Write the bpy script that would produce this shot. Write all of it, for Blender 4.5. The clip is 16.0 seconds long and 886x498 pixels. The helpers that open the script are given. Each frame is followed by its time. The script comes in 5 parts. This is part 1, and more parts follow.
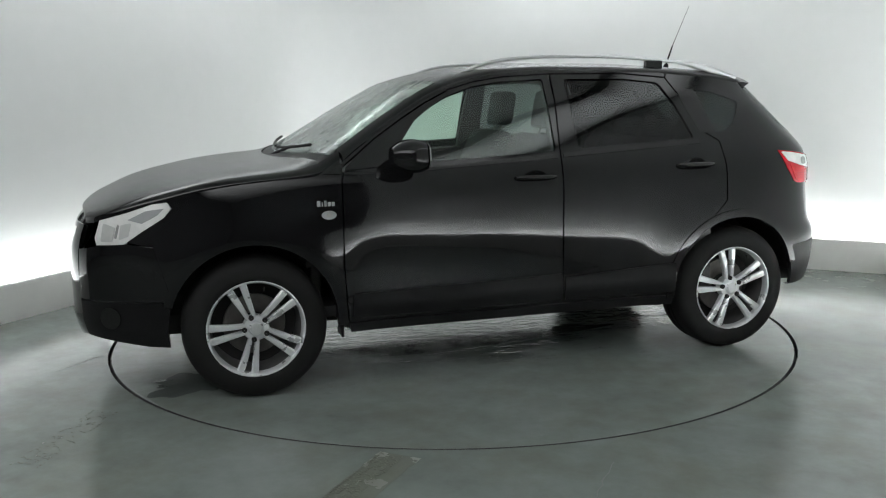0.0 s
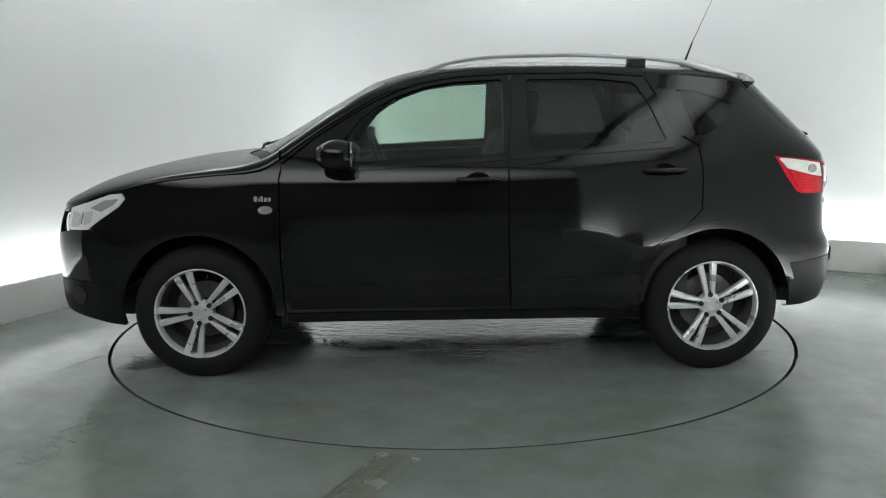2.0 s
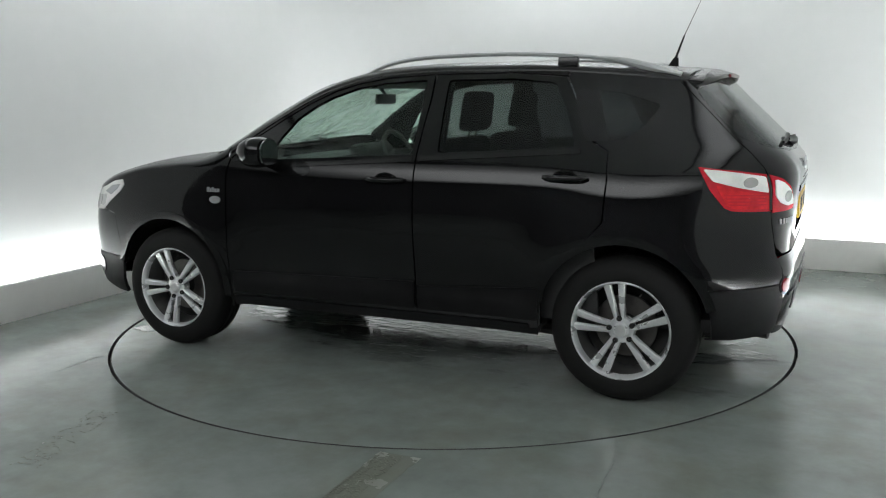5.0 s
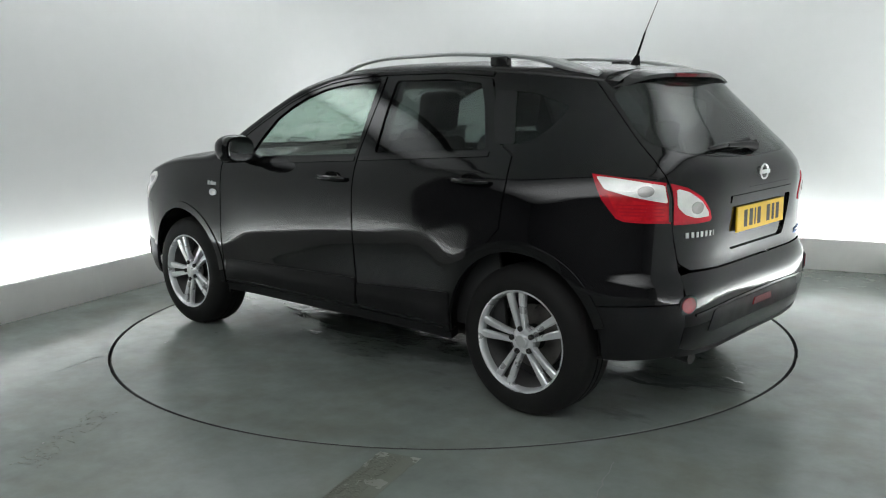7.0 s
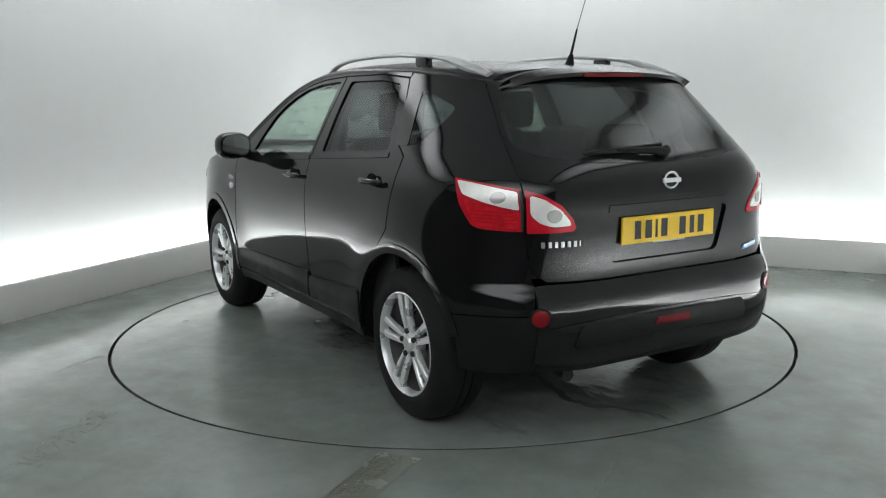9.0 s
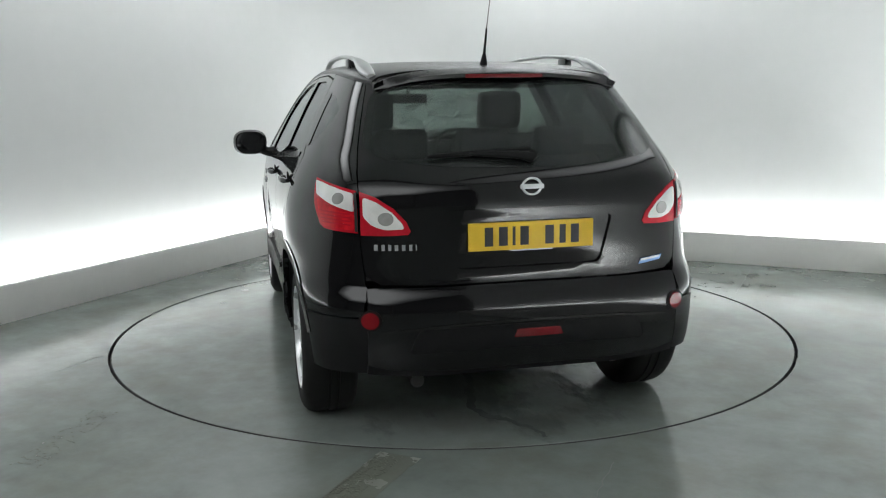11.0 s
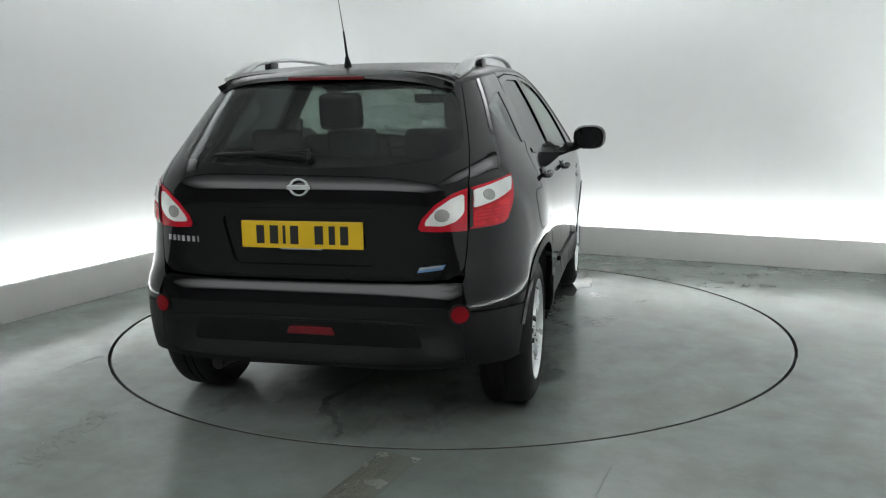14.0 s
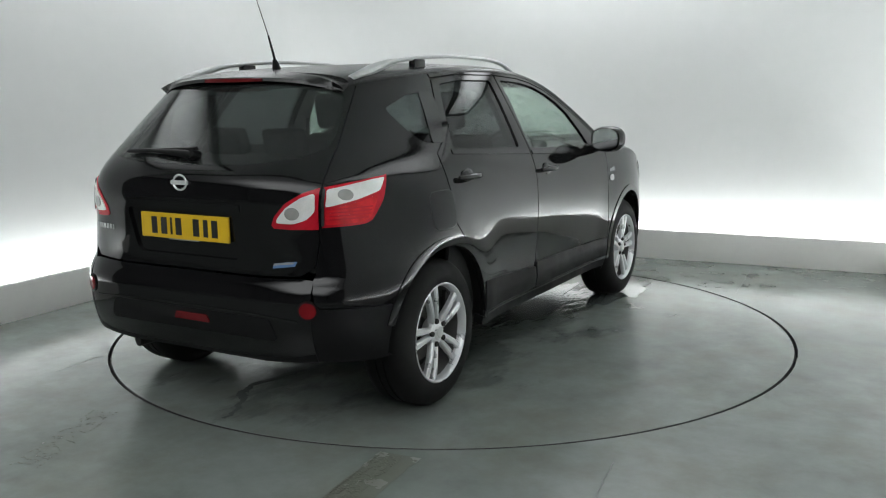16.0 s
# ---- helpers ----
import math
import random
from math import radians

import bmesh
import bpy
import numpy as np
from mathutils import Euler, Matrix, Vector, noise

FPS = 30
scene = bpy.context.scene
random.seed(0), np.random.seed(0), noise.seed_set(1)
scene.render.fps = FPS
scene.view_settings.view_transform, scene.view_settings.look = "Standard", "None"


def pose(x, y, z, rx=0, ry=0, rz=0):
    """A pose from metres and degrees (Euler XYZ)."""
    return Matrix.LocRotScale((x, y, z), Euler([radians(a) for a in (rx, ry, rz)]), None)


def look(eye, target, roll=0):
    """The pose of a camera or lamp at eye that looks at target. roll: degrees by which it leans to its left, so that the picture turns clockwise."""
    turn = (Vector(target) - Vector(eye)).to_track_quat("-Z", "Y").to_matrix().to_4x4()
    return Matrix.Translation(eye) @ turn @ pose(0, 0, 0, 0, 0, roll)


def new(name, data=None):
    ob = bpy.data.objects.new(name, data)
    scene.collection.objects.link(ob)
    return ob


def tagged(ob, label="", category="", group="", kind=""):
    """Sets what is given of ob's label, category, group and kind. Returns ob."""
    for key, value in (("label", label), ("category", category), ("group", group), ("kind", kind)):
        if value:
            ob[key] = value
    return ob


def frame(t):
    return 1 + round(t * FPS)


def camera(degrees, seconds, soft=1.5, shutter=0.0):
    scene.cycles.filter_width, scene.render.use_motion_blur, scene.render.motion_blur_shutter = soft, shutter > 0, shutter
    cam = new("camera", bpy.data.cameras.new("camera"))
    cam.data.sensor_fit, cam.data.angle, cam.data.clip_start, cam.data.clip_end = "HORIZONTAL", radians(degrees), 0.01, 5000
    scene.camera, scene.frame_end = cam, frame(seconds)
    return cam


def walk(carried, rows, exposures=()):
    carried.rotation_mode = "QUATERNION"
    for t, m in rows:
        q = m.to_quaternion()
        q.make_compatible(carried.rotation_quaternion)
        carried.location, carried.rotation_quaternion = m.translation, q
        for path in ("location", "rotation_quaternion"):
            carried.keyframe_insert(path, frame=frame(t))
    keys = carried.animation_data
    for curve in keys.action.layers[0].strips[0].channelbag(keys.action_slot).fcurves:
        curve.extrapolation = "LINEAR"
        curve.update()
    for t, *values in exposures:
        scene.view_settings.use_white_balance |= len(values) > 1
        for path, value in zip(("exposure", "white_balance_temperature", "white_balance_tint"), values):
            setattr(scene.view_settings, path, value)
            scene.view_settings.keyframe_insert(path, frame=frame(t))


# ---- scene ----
# ---------------------------------------------------------------- camera
# A fixed camera looks at a turntable whose centre is the world's origin.
cam = camera(53.04, 16.0, soft=1.15)
EYE = Vector((0.0, -5.490, 1.427))
AIM = EYE + Vector((math.sin(radians(-0.4945)) * math.cos(radians(-9.78)),
                    math.cos(radians(-0.4945)) * math.cos(radians(-9.78)), math.sin(radians(-9.78))))
STAND = look(EYE, AIM, -0.72)
walk(cam, [(0.0, STAND), (16.0, STAND)], [(0.0, 0.0), (16.0, 0.0)])

ROOM = -25.84                      # the room stands turned to the camera
R_DISC = 2.034
CAR_X, CAR_Y = -0.0102, 0.1811         # where the car stands on the disc


def heading(t):
    """The car's heading in degrees at t seconds."""
    return 197.5556 + t * (-8.10734 + t * (-0.051738 + t * 0.0014715))


# ---------------------------------------------------------------- world and exposure
world = bpy.data.worlds.new("world")
scene.world = world
world.use_nodes = True
bg = world.node_tree.nodes["Background"]
bg.inputs[0].default_value = (0.02, 0.02, 0.021, 1)
bg.inputs[1].default_value = 0.3

STRIP = 18.3          # glow of the cove strips
SIDE_RIGHT, SIDE_LEFT, SIDE_BACK = 1.35, 2.5, 4.8     # glow of the long ceiling lights over the walls
HALL = 1.25           # glow of the soft fill light added over the hall before the booth


# ---------------------------------------------------------------- materials
def nodes_of(name):
    m = bpy.data.materials.new(name)
    m.use_nodes = True
    nt = m.node_tree
    return m, nt, nt.nodes["Principled BSDF"]


def set_in(b, **kw):
    names = {"color": "Base Color", "rough": "Roughness", "metal": "Metallic", "coat": "Coat Weight",
             "coat_rough": "Coat Roughness", "ior": "IOR", "spec": "Specular IOR Level", "trans": "Transmission Weight",
             "alpha": "Alpha"}
    for k, v in kw.items():
        b.inputs[names[k]].default_value = (*v, 1) if k == "color" else v


def noise_node(nt, scale, detail=4.0, rough=0.55, coords="Object", stretch=None):
    tc = nt.nodes.new("ShaderNodeTexCoord")
    n = nt.nodes.new("ShaderNodeTexNoise")
    n.inputs["Scale"].default_value = scale
    n.inputs["Detail"].default_value = detail
    n.inputs["Roughness"].default_value = rough
    if stretch:
        mp = nt.nodes.new("ShaderNodeMapping")
        mp.inputs["Scale"].default_value = stretch
        nt.links.new(tc.outputs[coords], mp.inputs[0])
        nt.links.new(mp.outputs[0], n.inputs["Vector"])
    else:
        nt.links.new(tc.outputs[coords], n.inputs["Vector"])
    return n


def ramp(nt, src, stops):
    r = nt.nodes.new("ShaderNodeValToRGB")
    e = r.color_ramp.elements
    while len(e) < len(stops):
        e.new(0.5)
    for el, (p, c) in zip(e, stops):
        el.position = p
        el.color = (*c, 1) if isinstance(c, tuple) else (c, c, c, 1)
    nt.links.new(src, r.inputs[0])
    return r


def bump(nt, b, src, strength, dist=0.002, slot="Normal"):
    bp = nt.nodes.new("ShaderNodeBump")
    bp.inputs["Strength"].default_value = strength
    bp.inputs["Distance"].default_value = dist
    nt.links.new(src, bp.inputs["Height"])
    nt.links.new(bp.outputs[0], b.inputs[slot])
    return bp


def varied(name, c0, c1, scale, r0, r1, metal=0.0, bump_s=0.0, bump_scale=None, bump_d=0.001, coat=0.0, spec=0.5):
    """A surface whose colour and gloss wander at two scales."""
    m, nt, b = nodes_of(name)
    n = noise_node(nt, scale)
    fine = noise_node(nt, scale * 11, 3)
    mx = nt.nodes.new("ShaderNodeMix")
    mx.inputs[0].default_value = 0.3
    nt.links.new(n.outputs[0], mx.inputs[2])
    nt.links.new(fine.outputs[0], mx.inputs[3])
    cr = ramp(nt, mx.outputs[0], [(0.32, c0), (0.68, c1)])
    nt.links.new(cr.outputs[0], b.inputs["Base Color"])
    rr = ramp(nt, n.outputs[0], [(0.3, r0), (0.7, r1)])
    nt.links.new(rr.outputs[0], b.inputs["Roughness"])
    set_in(b, metal=metal, coat=coat, spec=spec)
    if bump_s:
        bn = noise_node(nt, bump_scale or scale * 20, 3)
        bump(nt, b, bn.outputs[0], bump_s, bump_d)
    return m


def glass_mat(name, tint, rough=0.0, haze=0.0):
    """Tinted glass: see-through in its tint, with a mirror gloss by Fresnel, and a white haze for fine water drops and
    glare.
    """
    m = bpy.data.materials.new(name)
    m.use_nodes = True
    nt = m.node_tree
    nt.nodes.clear()
    out = nt.nodes.new("ShaderNodeOutputMaterial")
    tr = nt.nodes.new("ShaderNodeBsdfTransparent")
    tr.inputs[0].default_value = (*tint, 1)
    gl = nt.nodes.new("ShaderNodeBsdfGlossy")
    gl.inputs["Roughness"].default_value = rough
    lw = nt.nodes.new("ShaderNodeLayerWeight")
    lw.inputs[0].default_value = 0.5
    p5 = nt.nodes.new("ShaderNodeMath")
    p5.operation = "POWER"
    p5.inputs[1].default_value = 5.0
    nt.links.new(lw.outputs["Facing"], p5.inputs[0])
    fr = nt.nodes.new("ShaderNodeMath")
    fr.operation = "MULTIPLY_ADD"
    fr.inputs[1].default_value = 0.90
    fr.inputs[2].default_value = 0.035
    nt.links.new(p5.outputs[0], fr.inputs[0])
    mx = nt.nodes.new("ShaderNodeMixShader")
    nt.links.new(fr.outputs[0], mx.inputs[0])
    nt.links.new(tr.outputs[0], mx.inputs[1])
    nt.links.new(gl.outputs[0], mx.inputs[2])
    # white diffuse layer: water drops, with bright reflected glare put into its colour
    if haze:
        df = nt.nodes.new("ShaderNodeBsdfTranslucent")
        df.inputs[0].default_value = (0.85, 0.88, 0.87, 1)
        d2 = nt.nodes.new("ShaderNodeBsdfDiffuse")
        d2.inputs[0].default_value = (0.85, 0.88, 0.87, 1)
        both_ways = nt.nodes.new("ShaderNodeMixShader")
        nt.links.new(df.outputs[0], both_ways.inputs[1])
        nt.links.new(d2.outputs[0], both_ways.inputs[2])
        n = noise_node(nt, 7.0, 6, 0.7)
        hz = ramp(nt, n.outputs[0], [(0.3, haze * 0.55), (0.7, haze)])
        wet = nt.nodes.new("ShaderNodeMixShader")
        nt.links.new(hz.outputs[0], wet.inputs[0])
        nt.links.new(mx.outputs[0], wet.inputs[1])
        nt.links.new(both_ways.outputs[0], wet.inputs[2])
        mx = wet
    nt.links.new(mx.outputs[0], out.inputs[0])
    return m


def glow(name, color, strength):
    m, nt, b = nodes_of(name)
    set_in(b, color=(0.8, 0.8, 0.8))
    b.inputs["Emission Color"].default_value = (*color, 1)
    b.inputs["Emission Strength"].default_value = strength
    return m


def soft_glow(name, color, strength):
    """A cloth diffuser, brightest in the middle and dimmer towards its frame."""
    m, nt, b = nodes_of(name)
    set_in(b, color=(0.8, 0.8, 0.8))
    b.inputs["Emission Color"].default_value = (*color, 1)
    tc = nt.nodes.new("ShaderNodeTexCoord")
    sx = nt.nodes.new("ShaderNodeSeparateXYZ")
    nt.links.new(tc.outputs["Generated"], sx.inputs[0])
    level = None
    for axis in (0, 1):
        r = ramp(nt, sx.outputs[axis], [(0.0, 0.06), (0.32, 1.0), (0.68, 1.0), (1.0, 0.06)])
        r.color_ramp.interpolation = "EASE"
        mu = nt.nodes.new("ShaderNodeMath")
        mu.operation = "MULTIPLY"
        nt.links.new(r.outputs[0], mu.inputs[0])
        if level is None:
            mu.inputs[1].default_value = strength * 1.35
        else:
            nt.links.new(level.outputs[0], mu.inputs[1])
        level = mu
    nt.links.new(level.outputs[0], b.inputs["Emission Strength"])
    return m


def paint_mat():
    """Black car paint under clear coat, with a faint film of dust and drying drops."""
    m, nt, b = nodes_of("black_paint")
    n = noise_node(nt, 3.0)
    cr = ramp(nt, n.outputs[0], [(0.3, (0.004, 0.004, 0.0045)), (0.75, (0.008, 0.008, 0.0085))])
    nt.links.new(cr.outputs[0], b.inputs["Base Color"])
    sm = noise_node(nt, 6.0, 5)
    rr = ramp(nt, sm.outputs[0], [(0.35, 0.03), (0.8, 0.10)])
    nt.links.new(rr.outputs[0], b.inputs["Roughness"])
    set_in(b, spec=0.41)
    fine = noise_node(nt, 60, 2)
    drops = nt.nodes.new("ShaderNodeTexVoronoi")      # sparse small drops
    drops.inputs["Scale"].default_value = 55
    tc = nt.nodes.new("ShaderNodeTexCoord")
    nt.links.new(tc.outputs["Object"], drops.inputs["Vector"])
    dr = ramp(nt, drops.outputs["Distance"], [(0.0, 1.0), (0.16, 0.0)])
    mx = nt.nodes.new("ShaderNodeMath")
    mx.operation = "MULTIPLY_ADD"
    mx.inputs[1].default_value = 0.5
    nt.links.new(dr.outputs[0], mx.inputs[0])
    nt.links.new(fine.outputs[0], mx.inputs[2])
    bump(nt, b, mx.outputs[0], 0.10, 0.0008)
    return m


def wet_paint_mat():
    """The same paint with rain drops standing on it (roof and bonnet)."""
    m, nt, b = nodes_of("wet_black_paint")
    set_in(b, color=(0.010, 0.010, 0.0105), rough=0.26)
    v = nt.nodes.new("ShaderNodeTexVoronoi")
    v.inputs["Scale"].default_value = 70
    tc = nt.nodes.new("ShaderNodeTexCoord")
    nt.links.new(tc.outputs["Object"], v.inputs["Vector"])
    drops = ramp(nt, v.outputs["Distance"], [(0.0, 1.0), (0.33, 0.0)])
    patch = noise_node(nt, 4.0)
    pr = ramp(nt, patch.outputs[0], [(0.42, 0.0), (0.6, 1.0)])
    mu = nt.nodes.new("ShaderNodeMath")
    mu.operation = "MULTIPLY"
    nt.links.new(drops.outputs[0], mu.inputs[0])
    nt.links.new(pr.outputs[0], mu.inputs[1])
    bump(nt, b, mu.outputs[0], 0.8, 0.004)
    return m


def floor_mat(name, wet):
    """Grey-green polished floor coating: cloudy, scuffed, wet in patches."""
    m, nt, b = nodes_of(name)
    big = noise_node(nt, 0.9, 5, 0.6)
    mid = noise_node(nt, 4.5, 6, 0.65)
    mx = nt.nodes.new("ShaderNodeMix")
    mx.inputs[0].default_value = 0.45
    nt.links.new(big.outputs[0], mx.inputs[2])
    nt.links.new(mid.outputs[0], mx.inputs[3])
    cr = ramp(nt, mx.outputs[0], [(0.30, (0.124, 0.143, 0.128)), (0.45, (0.170, 0.193, 0.178)), (0.58, (0.202, 0.227, 0.213)), (0.72, (0.242, 0.266, 0.253))])
    dirt = noise_node(nt, 2.1, 7, 0.68)
    dr = ramp(nt, dirt.outputs[0], [(0.46, 0.0), (0.70, 0.55)])
    soiled = nt.nodes.new("ShaderNodeMix")      # brownish film of dried dirt
    soiled.data_type = "RGBA"
    nt.links.new(dr.outputs[0], soiled.inputs[0])
    nt.links.new(cr.outputs[0], soiled.inputs[6])
    soiled.inputs[7].default_value = (0.142, 0.146, 0.112, 1)
    wetn = noise_node(nt, 1.3, 6, 0.62, stretch=(1.0, 1.7, 1.0))
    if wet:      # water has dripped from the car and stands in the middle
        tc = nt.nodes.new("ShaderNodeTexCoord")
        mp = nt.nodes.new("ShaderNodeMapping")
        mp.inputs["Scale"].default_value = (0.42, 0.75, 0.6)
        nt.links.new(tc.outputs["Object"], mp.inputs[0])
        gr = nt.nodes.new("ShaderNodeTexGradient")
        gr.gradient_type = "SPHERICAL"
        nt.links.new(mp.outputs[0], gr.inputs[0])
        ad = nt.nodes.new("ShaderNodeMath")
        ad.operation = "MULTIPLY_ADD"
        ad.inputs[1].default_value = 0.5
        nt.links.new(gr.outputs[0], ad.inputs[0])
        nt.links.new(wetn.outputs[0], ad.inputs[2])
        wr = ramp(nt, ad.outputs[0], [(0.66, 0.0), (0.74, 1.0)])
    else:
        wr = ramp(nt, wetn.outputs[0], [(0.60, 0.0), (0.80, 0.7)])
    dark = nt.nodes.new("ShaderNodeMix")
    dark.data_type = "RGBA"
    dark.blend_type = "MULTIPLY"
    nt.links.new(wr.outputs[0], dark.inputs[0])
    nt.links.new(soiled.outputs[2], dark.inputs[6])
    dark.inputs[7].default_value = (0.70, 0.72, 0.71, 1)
    nt.links.new(dark.outputs[2], b.inputs["Base Color"])
    rr = ramp(nt, mid.outputs[0], [(0.32, 0.13), (0.7, 0.27)])
    rm = nt.nodes.new("ShaderNodeMix")
    nt.links.new(wr.outputs[0], rm.inputs[0])
    nt.links.new(rr.outputs[0], rm.inputs[2])
    rm.inputs[3].default_value = 0.05
    nt.links.new(rm.outputs[0], b.inputs["Roughness"])
    fine = noise_node(nt, 38, 4)
    if wet:      # ripples stand in the water film
        rip = noise_node(nt, 9, 3, 0.5, stretch=(1.0, 2.4, 1.0))
        rm2 = nt.nodes.new("ShaderNodeMath")
        rm2.operation = "MULTIPLY"
        nt.links.new(wr.outputs[0], rm2.inputs[0])
        nt.links.new(rip.outputs[0], rm2.inputs[1])
        bump(nt, b, rm2.outputs[0], 0.25, 0.012)
    else:
        bump(nt, b, fine.outputs[0], 0.05, 0.002)
    set_in(b, spec=0.6)
    return m


M_WALL = varied("wall_paint", (0.74, 0.755, 0.745), (0.78, 0.79, 0.785), 0.8, 0.6, 0.75, bump_s=0.03, bump_scale=60)
M_KERB = varied("kerb_board", (0.74, 0.735, 0.71), (0.80, 0.795, 0.77), 1.6, 0.45, 0.62, bump_s=0.05, bump_scale=40)
M_FLOOR = floor_mat("floor_coating", False)
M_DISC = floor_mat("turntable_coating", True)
# near-black that puts the deep shade of narrow gaps into colour
M_DARK = varied("gap_black", (0.012, 0.012, 0.012), (0.022, 0.022, 0.022), 8, 0.6, 0.8)
M_HALL = varied("dark_hall", (0.07, 0.07, 0.072), (0.10, 0.10, 0.102), 1.0, 0.7, 0.9)
M_STRIP = glow("cove_strip_glow", (0.965, 1.0, 1.015), STRIP)
M_STRIP_R = glow("brighter_strip_glow", (0.965, 1.0, 1.015), STRIP * 1.7)
M_HALLGLOW = soft_glow("hall_fill_glow", (0.97, 1.0, 1.01), HALL * 1.72)
M_PANEL_R = soft_glow("right_ceiling_glow", (0.965, 1.0, 1.02), SIDE_RIGHT)
M_PANEL_B = soft_glow("back_ceiling_glow", (0.965, 1.0, 1.02), SIDE_BACK)
M_PANEL_L = soft_glow("left_ceiling_glow", (0.965, 1.0, 1.02), SIDE_LEFT)
M_MUD = varied("dried_mud", (0.058, 0.057, 0.040), (0.100, 0.100, 0.076), 30, 0.28, 0.45)
M_MUDFAINT = varied("faint_mud", (0.132, 0.142, 0.120), (0.165, 0.176, 0.154), 30, 0.18, 0.30)
M_SMEAR = varied("mud_film", (0.142, 0.152, 0.124), (0.168, 0.182, 0.158), 5, 0.18, 0.32)
M_CRACK = varied("floor_joint_filler", (0.10, 0.11, 0.105), (0.15, 0.16, 0.155), 30, 0.5, 0.8)

M_PAINT = paint_mat()
M_WET = wet_paint_mat()
M_CLAD = varied("black_plastic", (0.006, 0.006, 0.0063), (0.011, 0.011, 0.0115), 9, 0.38, 0.54, bump_s=0.12, bump_scale=350, bump_d=0.0006, spec=0.13)
M_TRIM = varied("gloss_black_trim", (0.006, 0.006, 0.006), (0.012, 0.012, 0.012), 6, 0.10, 0.2)
M_TYRE = varied("tyre_rubber", (0.006, 0.006, 0.006), (0.012, 0.0118, 0.0115), 14, 0.62, 0.8, bump_s=0.1, bump_scale=120, spec=0.22)
M_ALLOY = varied("silver_alloy", (0.66, 0.67, 0.68), (0.76, 0.77, 0.78), 10, 0.24, 0.36, metal=0.55)
M_BARREL = varied("dark_alloy", (0.10, 0.10, 0.10), (0.17, 0.168, 0.165), 16, 0.4, 0.6, metal=0.5)
M_STEEL = varied("brake_steel", (0.10, 0.095, 0.09), (0.18, 0.17, 0.16), 20, 0.35, 0.5, metal=0.8)
M_CHROME = varied("chrome", (0.72, 0.73, 0.74), (0.82, 0.83, 0.84), 10, 0.12, 0.2, metal=0.45)
M_RAIL = varied("satin_aluminium", (0.52, 0.53, 0.53), (0.62, 0.63, 0.63), 12, 0.3, 0.42, metal=0.55)
M_RED = varied("red_lens", (0.36, 0.006, 0.016), (0.58, 0.012, 0.028), 7, 0.06, 0.14, coat=0.25, spec=0.35, bump_s=0.3, bump_scale=180, bump_d=0.0015)
M_REDDEEP = varied("deep_red_lens", (0.40, 0.008, 0.014), (0.74, 0.016, 0.026), 26, 0.08, 0.16, coat=0.2, spec=0.35, bump_s=0.5, bump_scale=120, bump_d=0.002)
M_REDDARK = varied("dark_red_reflector", (0.15, 0.004, 0.008), (0.21, 0.006, 0.010), 12, 0.10, 0.2, spec=0.25)
M_REDDIM = varied("dim_red_lens", (0.10, 0.005, 0.008), (0.16, 0.008, 0.012), 12, 0.15, 0.25)
M_WATER = varied("standing_water", (0.085, 0.096, 0.090), (0.110, 0.124, 0.116), 6, 0.05, 0.16, bump_s=0.22, bump_scale=30, bump_d=0.003)
M_CLEAR = varied("clear_lens", (0.74, 0.735, 0.72), (0.95, 0.94, 0.92), 14, 0.08, 0.2, metal=0.15, coat=0.8, bump_s=0.5, bump_scale=150, bump_d=0.002)
M_LAMPGREY = varied("lamp_bulb_housing", (0.36, 0.355, 0.34), (0.52, 0.51, 0.50), 25, 0.15, 0.3, metal=0.4, coat=0.6)
M_PLATE = varied("yellow_plate", (0.66, 0.42, 0.012), (0.74, 0.48, 0.02), 9, 0.3, 0.42)
M_HEADFACET = varied("headlight_facet", (0.50, 0.50, 0.49), (0.62, 0.62, 0.61), 22, 0.1, 0.2, metal=0.1, coat=0.8)
M_BLACK = varied("black_ink", (0.012, 0.012, 0.012), (0.02, 0.02, 0.02), 20, 0.4, 0.5)
M_BADGE = varied("silver_lettering", (0.58, 0.59, 0.60), (0.70, 0.71, 0.72), 20, 0.15, 0.25, metal=0.6)
M_BLUE = varied("blue_badge", (0.10, 0.20, 0.42), (0.16, 0.28, 0.52), 20, 0.2, 0.3, metal=0.2)
M_SEAT = varied("dark_seat_cloth", (0.018, 0.018, 0.019), (0.032, 0.032, 0.034), 18, 0.75, 0.9, bump_s=0.2, bump_scale=400)
M_CABIN = varied("cabin_plastic", (0.014, 0.014, 0.0145), (0.026, 0.026, 0.027), 8, 0.5, 0.65)
M_LINING = varied("grey_headlining", (0.07, 0.07, 0.068), (0.10, 0.10, 0.097), 12, 0.8, 0.95)
M_UNDER = varied("underbody", (0.010, 0.010, 0.010), (0.022, 0.021, 0.020), 10, 0.6, 0.85)
M_GLASS = glass_mat("side_glass", (0.84, 0.915, 0.87))
M_SCREEN = glass_mat("windscreen_glass", (0.84, 0.91, 0.875), 0.02, 0.32)
M_PRIVACY = glass_mat("privacy_glass", (0.42, 0.44, 0.44))
M_REARGLASS = glass_mat("rear_glass", (0.50, 0.535, 0.52), 0.05, 0.035)
M_MIRROR = varied("mirror_glass", (0.46, 0.48, 0.48), (0.52, 0.54, 0.54), 6, 0.02, 0.04, metal=1.0)


